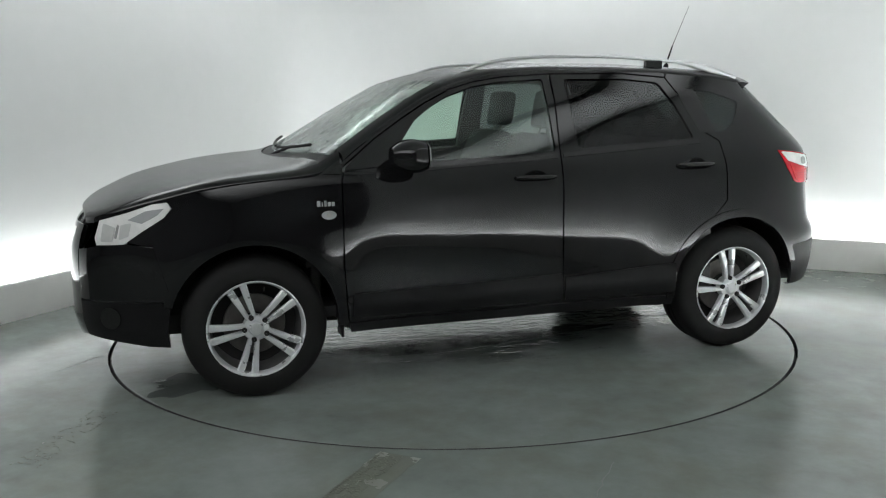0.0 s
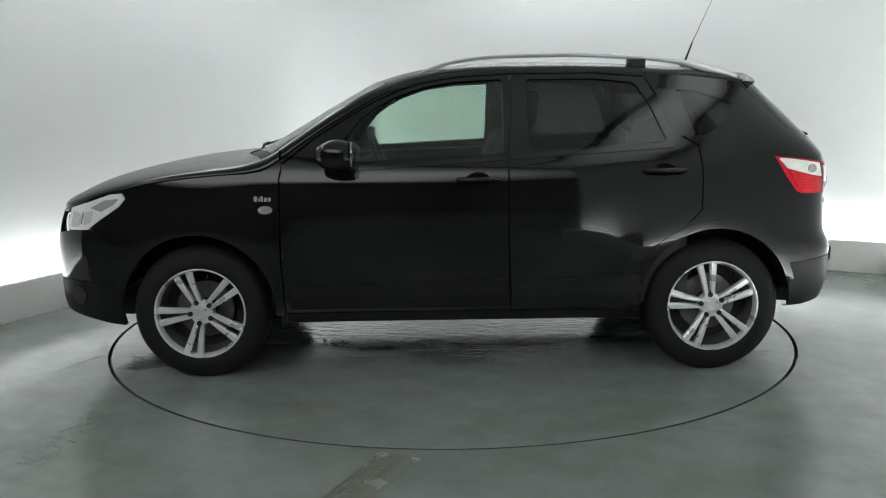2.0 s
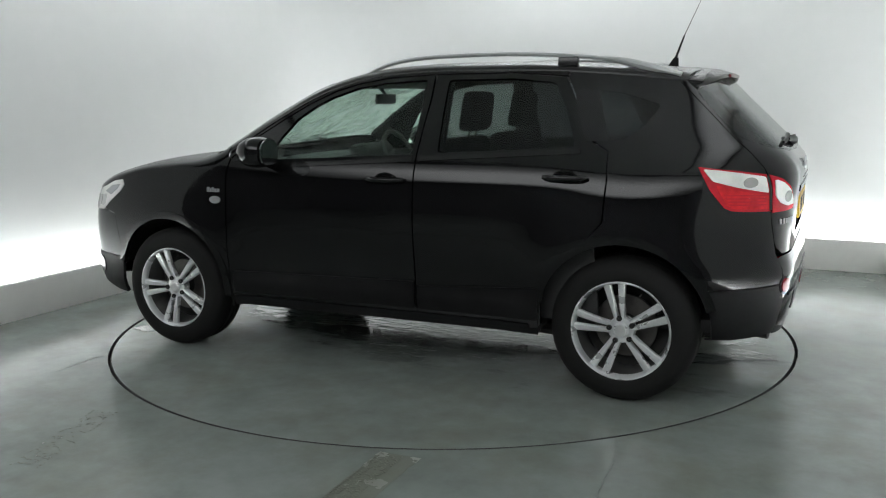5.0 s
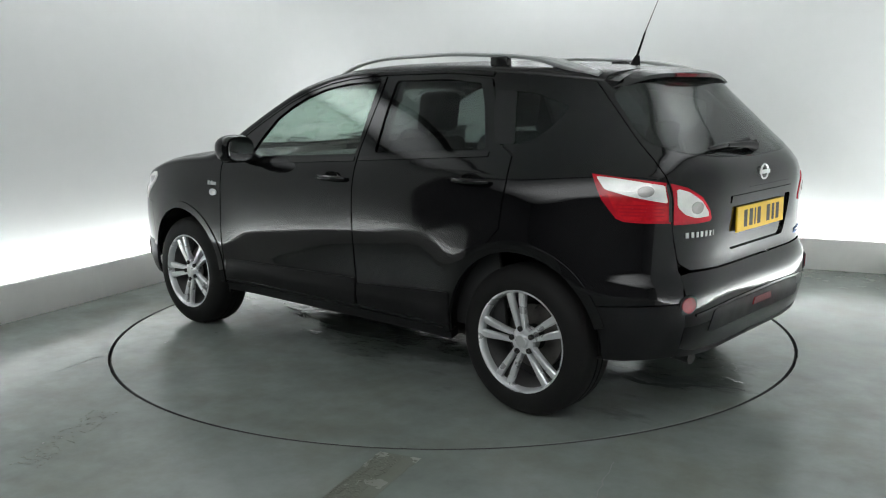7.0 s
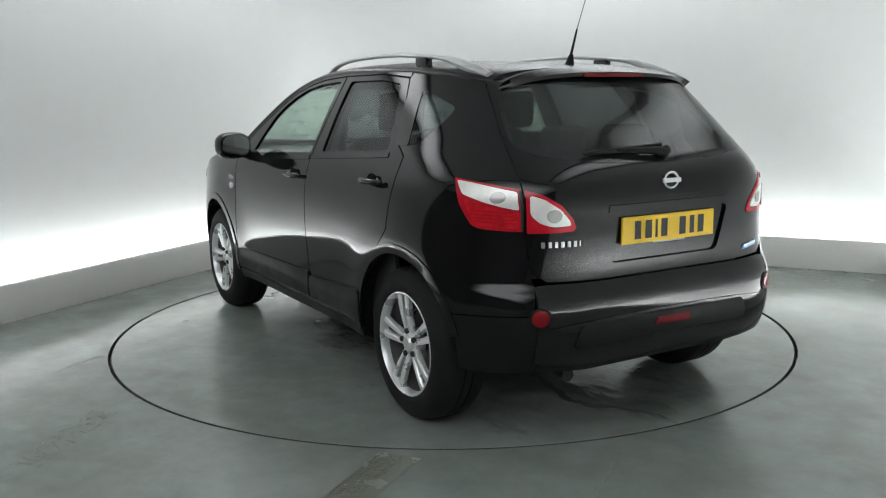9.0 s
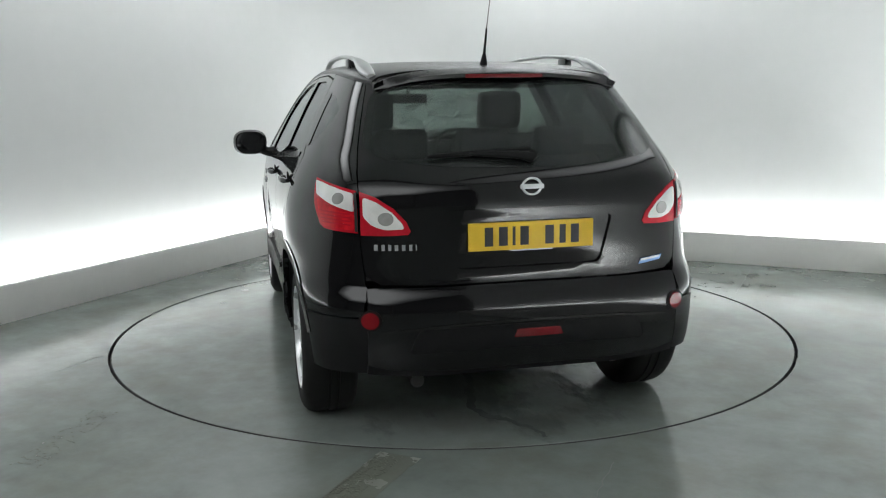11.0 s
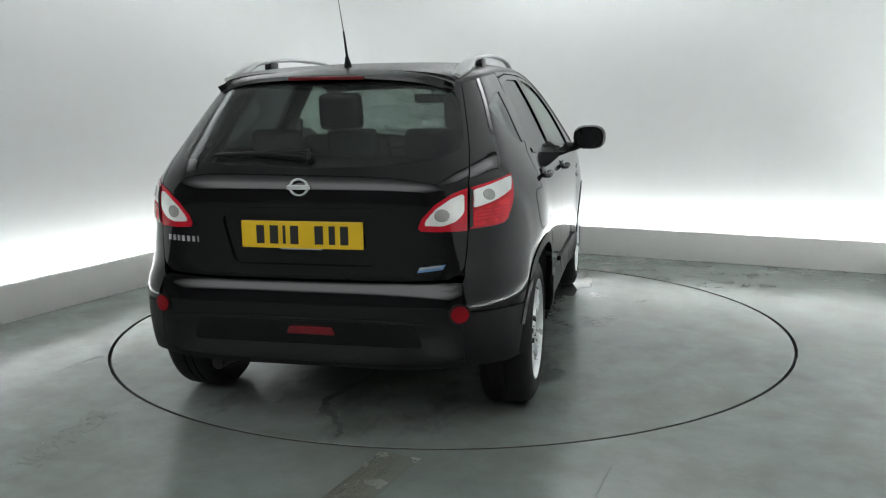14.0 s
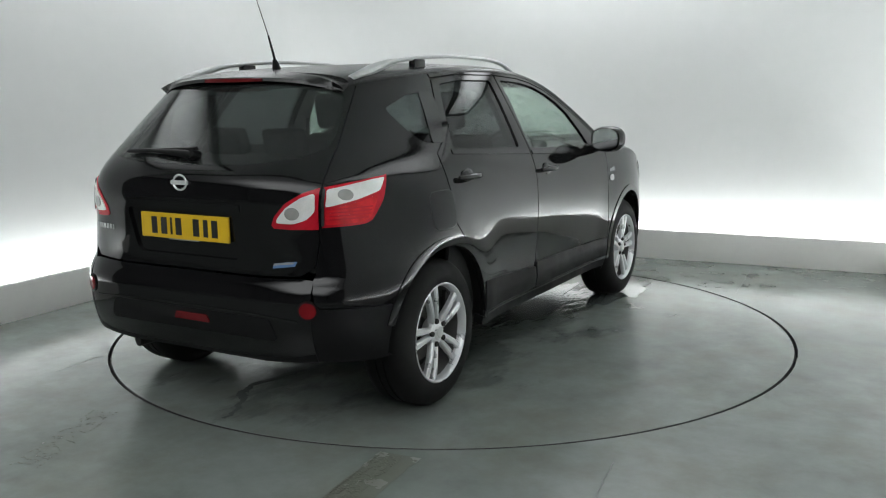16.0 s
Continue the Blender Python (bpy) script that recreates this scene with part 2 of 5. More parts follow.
# ---------------------------------------------------------------- mesh helpers
def finish(name, bm, material, parent=None, label="", smooth=True):
    me = bpy.data.meshes.new(name)
    bm.normal_update()
    bm.to_mesh(me)
    bm.free()
    for p in me.polygons:
        p.use_smooth = smooth
    if smooth:
        me.set_sharp_from_angle(angle=radians(38))
    me.materials.append(material)
    ob = new(name, me)
    if parent is not None:
        ob.parent = parent
    if label:
        ob["label"] = label
    return ob


def part(name, bm, material, parent, label="", smooth=True):
    return finish(name, bm, material, parent, label, smooth)


def add_box(bm, lo, hi, bevel=0.0, seg=2):
    m = Matrix.LocRotScale([(a + b) / 2 for a, b in zip(lo, hi)], None, [b - a for a, b in zip(lo, hi)])
    r = bmesh.ops.create_cube(bm, size=1.0, matrix=m)
    if bevel:
        es = list({e for v in r["verts"] for e in v.link_edges})
        bmesh.ops.bevel(bm, geom=es, offset=bevel, segments=seg, affect="EDGES", profile=0.6)
    return r["verts"]


def box(lo, hi, bevel=0.0, seg=2):
    bm = bmesh.new()
    add_box(bm, lo, hi, bevel, seg)
    return bm


def loft(sections, closed=True, caps=True):
    """Skins a row of equal rings of points."""
    bm = bmesh.new()
    rings = [[bm.verts.new(p) for p in s] for s in sections]
    n = len(rings[0])
    for a, b in zip(rings, rings[1:]):
        for i in range(n if closed else n - 1):
            j = (i + 1) % n
            bm.faces.new((a[i], a[j], b[j], b[i]))
    if caps and closed:
        bm.faces.new(rings[0][::-1])
        bm.faces.new(rings[-1])
    bmesh.ops.recalc_face_normals(bm, faces=bm.faces)
    return bm


def revolve(profile, seg=64, axis="Y"):
    """Turns (radius, along) points round the axis."""
    bm = bmesh.new()
    rings = []
    for r, h in profile:
        ring = []
        for k in range(seg):
            a = 2 * math.pi * k / seg
            ring.append(bm.verts.new((r * math.cos(a), h, r * math.sin(a)) if axis == "Y" else (r * math.cos(a), r * math.sin(a), h)))
        rings.append(ring)
    for a, b in zip(rings, rings[1:]):
        for k in range(seg):
            j = (k + 1) % seg
            bm.faces.new((a[k], a[j], b[j], b[k]))
    bmesh.ops.recalc_face_normals(bm, faces=bm.faces)
    return bm


def sweep(points, radii, seg=10, flat=1.0):
    """A round or flattened bar along a line of points; radii one a point."""
    secs = []
    pts = [Vector(p) for p in points]
    for i, p in enumerate(pts):
        d = (pts[min(i + 1, len(pts) - 1)] - pts[max(i - 1, 0)]).normalized()
        side = d.cross(Vector((0, 0, 1)))
        side = side.normalized() if side.length > 1e-4 else Vector((0, 1, 0))
        up = side.cross(d)
        secs.append([p + side * math.cos(2 * math.pi * k / seg) * radii[i] * flat + up * math.sin(2 * math.pi * k / seg) * radii[i]
                     for k in range(seg)])
    return loft(secs)


def curve_fn(pts):
    """A smooth line through (x, y) points."""
    xs = np.array([p[0] for p in pts], float)
    ys = np.array([p[1] for p in pts], float)
    o = np.argsort(xs)
    xs, ys = xs[o], ys[o]
    d = np.diff(ys) / np.diff(xs)
    m = np.concatenate([[d[0]], np.where(d[:-1] * d[1:] > 0, 2 * d[:-1] * d[1:] / (d[:-1] + d[1:] + 1e-12), 0.0), [d[-1]]])

    def f(x):
        if x <= xs[0]:
            return float(ys[0] + m[0] * (x - xs[0]))
        if x >= xs[-1]:
            return float(ys[-1] + m[-1] * (x - xs[-1]))
        i = int(np.searchsorted(xs, x) - 1)
        h = xs[i + 1] - xs[i]
        t = (x - xs[i]) / h
        return float((1 + 2 * t) * (1 - t) ** 2 * ys[i] + t * (1 - t) ** 2 * h * m[i] + t * t * (3 - 2 * t) * ys[i + 1] + t * t * (t - 1) * h * m[i + 1])
    return f


# ---------------------------------------------------------------- the room
LEFT, RIGHT, BACK, FRONT = -2.66, 2.74, 2.74, -3.2      # inner faces of the kerb, in the room's own axes
GAP, HEIGHT, KERB_H = 0.20, 3.05, 0.25
room = pose(0, 0, 0, 0, 0, ROOM)


def structure(name, bm, material, label="", smooth=False):
    ob = finish(name, bm, material, None, "", smooth)
    ob.matrix_world = room
    return tagged(ob, label, kind="structure")


def make_floor():
    bm = bmesh.new()
    n = 128
    inner = [bm.verts.new((R_DISC + 0.018) * Vector((math.cos(2 * math.pi * k / n), math.sin(2 * math.pi * k / n), 0))) for k in range(n)]
    outer = []
    for k in range(n):
        c, s = math.cos(2 * math.pi * k / n), math.sin(2 * math.pi * k / n)
        r = 9.6 / max(abs(c), abs(s))
        outer.append(bm.verts.new((r * c, r * s, 0)))
    for k in range(n):
        j = (k + 1) % n
        bm.faces.new((inner[k], outer[k], outer[j], inner[j]))
    ob = structure("floor", bm, M_FLOOR, "grey-green glossy coated floor with damp patches")
    pit = bmesh.new()
    bmesh.ops.create_circle(pit, cap_ends=True, segments=96, radius=R_DISC + 0.3)
    bmesh.ops.translate(pit, verts=pit.verts, vec=(0, 0, -0.055))
    r = R_DISC + 0.0185
    for k in range(96):
        a, b = 2 * math.pi * k / 96, 2 * math.pi * (k + 1) / 96
        pit.faces.new([pit.verts.new((r * math.cos(t), r * math.sin(t), z)) for t, z in ((a, -.056), (b, -.056), (b, -.001), (a, -.001))])
    structure("turntable_pit", pit, M_DARK, "dark bottom of the gap round the turntable")
    return ob


def wall_path():
    """The back of the cove: left, back and right walls in one line with rounded corners."""
    l, r, b, f = LEFT - GAP, RIGHT + GAP, BACK + GAP, FRONT
    rad = 0.55
    pts = [(l, f)]
    for cx, cy, a0 in ((l + rad, b - rad, 180), (r - rad, b - rad, 90)):
        for k in range(13):
            a = radians(a0 - 90 * k / 12)
            pts.append((cx + rad * math.cos(a), cy + rad * math.sin(a)))
    pts.append((r, f))
    return pts


def prism(outline, z0, z1):
    """A closed plan outline raised between two heights."""
    bm = bmesh.new()
    a = [bm.verts.new((x, y, z0)) for x, y in outline]
    b = [bm.verts.new((x, y, z1)) for x, y in outline]
    n = len(a)
    for i in range(n):
        bm.faces.new((a[i], a[(i + 1) % n], b[(i + 1) % n], b[i]))
    bm.faces.new(b)
    bm.faces.new(a[::-1])
    bmesh.ops.recalc_face_normals(bm, faces=bm.faces)
    return bm


def make_walls():
    inner = wall_path()
    l, r, b, f = LEFT - GAP - 0.15, RIGHT + GAP + 0.15, BACK + GAP + 0.15, FRONT
    outline = inner + [(r, f), (r, b), (l, b), (l, f)]
    w = structure("wall_cove", prism(outline, -0.05, HEIGHT), M_WALL, "smooth white cove wall with rounded corners", True)
    # the booth is open at the front, towards a wide unlit hall
    h0, h1, hy, hh = -5.2, 5.2, FRONT - 6.0, 3.6
    y1 = FRONT - 0.02
    structure("wall_hall_left", box((h0 - 0.1, hy, 0), (h0, y1, hh)), M_HALL, "dark wall of the unlit hall")
    structure("wall_hall_right", box((h1, hy, 0), (h1 + 0.1, y1, hh)), M_HALL, "dark wall of the unlit hall")
    structure("wall_hall_end", box((h0 - 0.1, hy - 0.1, 0), (h1 + 0.1, hy, hh)), M_HALL, "dark end wall of the unlit hall")
    bm = bmesh.new()
    add_box(bm, (h0, y1 - 0.1, 0), (LEFT - GAP - 0.16, y1, hh))
    add_box(bm, (RIGHT + GAP + 0.16, y1 - 0.1, 0), (h1, y1, hh))
    add_box(bm, (LEFT - GAP - 0.16, y1 - 0.1, HEIGHT - 0.02), (RIGHT + GAP + 0.16, y1, hh))
    structure("wall_hall_front", bm, M_HALL, "dark outer face of the booth round its opening")
    structure("ceiling_hall", box((h0 - 0.1, hy - 0.1, hh), (h1 + 0.1, y1, hh + 0.1)), M_HALL, "dark hall ceiling")
    structure("ceiling", box((LEFT - GAP - 0.15, FRONT, HEIGHT), (RIGHT + GAP + 0.15, BACK + GAP + 0.15, HEIGHT + 0.12)), M_WALL, "plain white ceiling")


def make_kerbs():
    t = 0.045
    for name, lo, hi in (("kerb_left", (LEFT - t, FRONT, 0), (LEFT, BACK + t, KERB_H)),
                         ("kerb_back", (LEFT, BACK, 0), (RIGHT, BACK + t, KERB_H)),
                         ("kerb_right", (RIGHT, FRONT, 0), (RIGHT + t, BACK + t, KERB_H))):
        structure(name, box(lo, hi, 0.006), M_KERB, "low grey-white kerb board hiding the cove light", True)
    z, w = 0.12, 0.05
    g = GAP / 2 + 0.02
    for lo, hi, glowing in (((LEFT - g - w, FRONT + 0.1, z), (LEFT - g + w, BACK + g, z + 0.03), M_STRIP),
                            ((LEFT - g + w, BACK + g - w, z), (RIGHT + g - w, BACK + g + w, z + 0.03), M_STRIP),
                            ((RIGHT + g - w, FRONT + 0.1, z), (RIGHT + g + w, BACK + g, z + 0.03), M_STRIP_R)):
        ob = finish("light_strip", box(lo, hi, 0.006), glowing, None, "", False)
        ob.matrix_world = room
        tagged(ob, "long bright white light strip in the trough behind a kerb", "light", "cove light strips")


def make_light(name, at, sx, sy, glowing, label, rods):
    """A flat soft light: a glowing diffuser in a thin frame, on rods where it hangs free."""
    thing = new(name)
    thing.matrix_world = room @ at
    part("diffuser", box((-sx, -sy, -0.05), (sx, sy, -0.004), 0.004), glowing, thing, "glowing white diffuser", False)
    for lo, hi in (((-sx - .04, -sy - .04, -.06), (-sx - .002, sy + .04, 0)), ((sx + .002, -sy - .04, -.06), (sx + .04, sy + .04, 0)),
                   ((-sx, -sy - .04, -.06), (sx, -sy - .002, 0)), ((-sx, sy + .002, -.06), (sx, sy + .04, 0))):
        part("frame_bar", box(lo, hi, .003), M_HALL, thing, "dark frame bar", False)
    for x in rods:
        part("hanger", sweep([(x, 0, -.004), (x, 0, .32)], [.012, .012], 8), M_HALL, thing, "thin hanging rod")
    tagged(thing, label, "light panel")


def make_lights():
    make_light("ceiling_light", pose(2.58, -0.2, HEIGHT - 0.001), 0.29, 2.6, M_PANEL_R, "long bright soft light along the ceiling's edge", ())
    make_light("ceiling_light", pose(-2.36, -0.2, HEIGHT - 0.001), 0.40, 2.6, M_PANEL_L, "long dimmer soft light along the ceiling's edge", ())
    make_light("ceiling_light", pose(0.1, 2.56, HEIGHT - 0.001, 0, 0, 90), 0.29, 1.95, M_PANEL_B, "long soft light along the ceiling's back edge", ())
    # added out of view to light walls, floor and car from the hall side
    make_light("hall_fill_light", pose(0.35, -6.0, 3.28), 4.5, 2.55, M_HALLGLOW, "wide soft fill panel added before the booth, out of view", (-3.0, 0.0, 3.0))


def puddle_band(line, widths, seed, z=0.0016):
    """A wandering band of water along a line."""
    rnd = random.Random(seed)
    pts, ws = [], []
    for (p, q), (w0, w1) in zip(zip(line, line[1:]), zip(widths, widths[1:])):
        for k in range(6):
            u = k / 6
            pts.append(Vector(p).lerp(Vector(q), u) + Vector((rnd.uniform(-.008, .008), rnd.uniform(-.008, .008))))
            ws.append((w0 + (w1 - w0) * u) * rnd.uniform(.6, 1.3))
    quads = []
    rim = []
    for i, p in enumerate(pts):
        d = (pts[min(i + 1, len(pts) - 1)] - pts[max(i - 1, 0)]).normalized()
        s = Vector((-d.y, d.x)) * ws[i]
        rim.append((tuple(p + s), tuple(p - s)))
    for (a, b), (c, d) in zip(rim, rim[1:]):
        quads.append([a, b, d, c])
    return strip_of_quads(quads, z, True)


def puddle_blob(cx, cy, rx, ry, seed):
    """An uneven flat puddle."""
    rnd = random.Random(seed)
    ph = [rnd.uniform(0, 6.28) for _ in range(6)]
    n = 72
    rim = []
    for k in range(n):
        a = 2 * math.pi * k / n
        r = 1 + .22 * math.sin(2 * a + ph[0]) + .16 * math.sin(3 * a + ph[1]) + .12 * math.sin(5 * a + ph[2]) + .09 * math.sin(9 * a + ph[3]) + .06 * math.sin(16 * a + ph[4])
        rim.append((cx + rx * r * math.cos(a), cy + ry * r * math.sin(a)))
    quads = [[(cx, cy), p, q] for p, q in zip(rim, rim[1:] + rim[:1])]
    return strip_of_quads(quads, 0.001, True)


def make_turntable():
    thing = new("turntable")
    n = 128
    prof = [(0.001, 0), (0.5, 0), (1.0, 0), (1.5, 0), (R_DISC - 0.002, 0), (R_DISC, -0.002)]
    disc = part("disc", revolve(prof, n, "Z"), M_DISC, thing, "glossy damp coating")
    # black strip over the disc's side paints the gap's shade
    rim = part("edge_strip", revolve([(R_DISC + 0.008, -0.05), (R_DISC + 0.008, -0.024), (R_DISC + 0.0006, -0.0022), (R_DISC - 0.004, -0.003), (R_DISC - 0.004, -0.05)], n, "Z"), M_DARK, thing, "black edge strip that keeps the gap dark")
    # water that ran off the car
    trail = [(-0.93, 0.19), (-1.14, 0.19), (-1.32, 0.24), (-1.52, 0.29), (-1.65, 0.26), (-1.73, 0.18), (-1.86, 0.10), (-1.98, 0.075)]
    part("water_trail", puddle_band(trail, [.012, .020, .024, .020, .022, .016, .014, .008], 5), M_WATER, thing, "dark wiggly trail of water", False)
    for cx, cy, rx, ry, sd in ((1.45, -0.62, .42, .20, 1), (0.75, -0.30, .62, .13, 2), (0.1, 0.42, .75, .16, 3), (1.62, 0.72, .22, .14, 6)):
        part("puddle", puddle_blob(cx, cy, rx, ry, sd), M_WATER, thing, "thin dark film of standing water", False)
    tagged(thing, "flush round grey turntable, wet, with a thin black gap", "turntable")
    return thing


def strip_of_quads(quads, z=0.0015, weld=False):
    bm = bmesh.new()
    for q in quads:
        vs = [bm.verts.new((x, y, z)) for x, y in q]
        bm.faces.new(vs)
    if weld:
        bmesh.ops.remove_doubles(bm, verts=bm.verts, dist=1e-5)
    bmesh.ops.recalc_face_normals(bm, faces=bm.faces)
    for f in bm.faces:
        if f.normal.z < 0:
            f.normal_flip()
    r = bmesh.ops.extrude_face_region(bm, geom=list(bm.faces))
    bmesh.ops.translate(bm, verts=[v for v in r["geom"] if isinstance(v, bmesh.types.BMVert)], vec=(0, 0, 0.0008))
    return bm


def tread_marks(a, b, width, seed, density):
    """Smears of dried mud pressed by a tyre's tread between two floor points."""
    rnd = random.Random(seed)
    a, b = Vector(a), Vector(b)
    d = (b - a).normalized()
    s = Vector((-d.y, d.x))
    quads = []
    length = (b - a).length
    k = 0
    while k * 0.015 < length:
        along = k * 0.015
        for row in range(8):
            if rnd.random() > density:
                continue
            off = (row / 7 - 0.5) * width + rnd.uniform(-.002, .002)
            w, l = rnd.uniform(.003, .0065), rnd.uniform(.0022, .0050)
            c = a + d * (along + (row % 2) * .0075 + rnd.uniform(-.002, .002)) + s * off
            sk = d * (0.003 if row % 2 else -0.003)
            quads.append([tuple(c - s * w - d * l - sk), tuple(c + s * w - d * l + sk), tuple(c + s * w + d * l + sk), tuple(c - s * w + d * l - sk)])
        k += 1
    return strip_of_quads(quads, 0.0024)


def make_floor_marks():
    for (a, b, w, sd, dn) in (((-0.246, -2.10), (-0.575, -2.86), 0.10, 3, 0.62), ((-1.61, -1.55), (-1.70, -2.18), 0.12, 4, 0.22)):
        ob = finish("tyre_track", tread_marks(a, b, w, sd, dn), M_MUD if sd == 3 else M_MUDFAINT, None, "", False)
        d = (Vector(b) - Vector(a)).normalized()
        side, wob, n = Vector((-d.y, d.x)), random.Random(sd + 20), 24
        rims = [[tuple(Vector(a).lerp(Vector(b), k / n) + Vector((w * .32, 0)) + side * g * w * (.9 + wob.uniform(-.05, .05))) for k in range(n + 1)] for g in (1, -1)]
        if sd == 3:
            part("smear", prism(rims[0] + rims[1][::-1], 0.0004, 0.0014), M_SMEAR, ob, "thin brown film of mud", False)
        tagged(ob, "dried brown tyre tread print on the floor", "tyre track", "tyre tracks", "stuff")
    rnd = random.Random(8)
    for a, b in (((2.43, 1.60), (2.05, 0.76)), ((0.63, -2.19), (0.47, -2.60)), ((-2.12, -0.94), (-1.99, -0.66))):
        a, b = Vector(a), Vector(b)
        s = Vector((a.y - b.y, b.x - a.x)).normalized()
        quads, n = [], 14
        pts = [a.lerp(b, k / n) + s * rnd.uniform(-.006, .006) for k in range(n + 1)]
        for p, q in zip(pts, pts[1:]):
            w = rnd.uniform(.001, .0022)
            quads.append([tuple(p - s * w), tuple(q - s * w), tuple(q + s * w), tuple(p + s * w)])
        ob = finish("floor_crack", strip_of_quads(quads), M_CRACK, None, "", False)
        tagged(ob, "fine dark hairline crack in the floor coating", "crack", "floor cracks", "stuff")


make_floor()
make_walls()
make_kerbs()
make_lights()
turntable = make_turntable()
make_floor_marks()


# ---------------------------------------------------------------- the car's body surface
# The car's own axes: x forwards, y to its left, z up, the origin on the floor between the wheels.
BASE, HUB_Z, HUB_Y, TYRE_R = 1.315, 0.345, 0.862, 0.345

WIDE = curve_fn([(.18, .80), (.28, .858), (.36, .876), (.44, .880), (.52, .8845), (.62, .8905), (.70, .8950), (.76, .8968), (.82, .8972), (.88, .8962), (.95, .8925),
                 (1.0, .886), (1.06, .871), (1.12, .847), (1.2, .810), (1.37, .726), (1.5, .652), (1.6, .595)])
TAIL = curve_fn([(.18, 1.87), (.26, 1.95), (.33, 1.99), (.42, 2.022), (.50, 2.035), (.60, 2.037), (.655, 2.026), (.70, 2.010), (.74, 2.012), (.85, 2.022),
                 (.95, 2.029), (1.02, 2.036), (1.08, 2.028), (1.14, 1.992), (1.23, 1.900), (1.32, 1.810), (1.45, 1.680), (1.53, 1.608), (1.6, 1.55)])
NOSE = curve_fn([(.18, 1.98), (.25, 2.08), (.31, 2.14), (.42, 2.165), (.60, 2.165), (.70, 2.16), (.80, 2.14), (.90, 2.10), (1.0, 2.06), (1.6, 2.06)])
TAIL_N = curve_fn([(.2, 7.0), (.6, 6.9), (.75, 5.8), (.9, 5.15), (1.1, 5.0), (1.35, 5.2), (1.6, 5.6)])
NOSE_N = 5.4


def flare(x, z):
    d = min(math.hypot(x - BASE, z - .36), math.hypot(x + BASE, z - .36))
    return 0.021 * math.exp(-(max(0.0, d - .40) / 0.16) ** 2)


def side_y(x, z):
    w = WIDE(z)
    a, n = (NOSE(z), NOSE_N) if x > 0 else (TAIL(z), TAIL_N(z))
    q = min(abs(x) / a, 0.9999)
    fade = min(1.0, max(0.0, (1.0 - abs(x + .03)) / .16))
    rib = 0.008 * fade * math.exp(-((z - .42) / .042) ** 2)     # raised rib along the foot of the doors
    haunch = 0.020 * math.exp(-((x + 1.38) / .33) ** 2 - ((z - .92) / .22) ** 2)      # the rear wing swells over its wheel
    return w * (1 - q ** n) ** (1 / n) + flare(x, z) + rib + haunch


def SIDE(x, z):
    return Vector((x, side_y(x, z), z))


def REAR(y, z):
    n = TAIL_N(z)
    q = min(abs(y) / WIDE(z), 0.9999)
    return Vector((-TAIL(z) * (1 - q ** n) ** (1 / n), y, z))


def FACE(y, z):
    q = min(abs(y) / WIDE(z), 0.9999)
    return Vector((NOSE(z) * (1 - q ** NOSE_N) ** (1 / NOSE_N), y, z))


# height of the body's middle line, and of the shoulder where side and top meet
CROWN = curve_fn([(2.17, .866), (2.13, .885), (2.08, .918), (2.0, .958), (1.88, 1.010), (1.7, 1.055), (1.5, 1.090), (1.3, 1.112), (1.15, 1.125), (1.09, 1.140),
                  (.84, 1.272), (.67, 1.372), (.5, 1.466), (.42, 1.508), (.30, 1.546), (.15, 1.577), (0, 1.595), (-.3, 1.606), (-.6, 1.606), (-1.0, 1.590),
                  (-1.4, 1.562), (-1.56, 1.545), (-1.7, 1.525)])
SHOULDER = curve_fn([(2.17, .855), (2.1, .868), (1.95, .897), (1.8, .942), (1.7, .968), (1.55, 1.006), (1.4, 1.030), (1.2, 1.048), (1.0, 1.060), (.93, 1.085), (.87, 1.125), (.73, 1.225),
                     (.59, 1.315), (.45, 1.395), (.30, 1.465), (.16, 1.508), (0, 1.535), (-.28, 1.552), (-.87, 1.543), (-1.16, 1.525), (-1.46, 1.492), (-1.62, 1.465)])


def TOP(x, v):
    """The upper surface: v runs from the middle line (0) to the shoulder (1)."""
    zs, zc = SHOULDER(x), max(CROWN(x), SHOULDER(x) + .004)
    m = 2.6
    s = min(abs(v), 1.0)
    return Vector((x, v * side_y(x, zs), zs + (zc - zs) * (1 - s ** m) ** (1 / m)))


def rear_x(y, z):
    return REAR(y, z).x


def inside(p, poly):
    x, y = p
    hit = False
    for (x0, y0), (x1, y1) in zip(poly, poly[1:] + poly[:1]):
        if (y0 > y) != (y1 > y) and x < (x1 - x0) * (y - y0) / (y1 - y0) + x0:
            hit = not hit
    return hit


def resample(poly, step):
    out = []
    for (x0, y0), (x1, y1) in zip(poly, poly[1:] + poly[:1]):
        n = max(1, int(math.hypot(x1 - x0, y1 - y0) / step + 0.5))
        out += [(x0 + (x1 - x0) * k / n, y0 + (y1 - y0) * k / n) for k in range(n)]
    return out


def rounded(poly, r, n=4):
    """Rounds a polygon's corners."""
    out = []
    L = len(poly)
    for i in range(L):
        p, a, b = Vector(poly[i]), Vector(poly[i - 1]), Vector(poly[(i + 1) % L])
        da, db = (a - p), (b - p)
        k = min(r, da.length * .45, db.length * .45)
        if da.normalized().dot(db.normalized()) < -0.94:
            out.append(tuple(p))
            continue
        s, e = p + da.normalized() * k, p + db.normalized() * k
        out += [tuple(s.lerp(p, t).lerp(p.lerp(e, t), t)) for t in [j / n for j in range(n + 1)]]
    return out


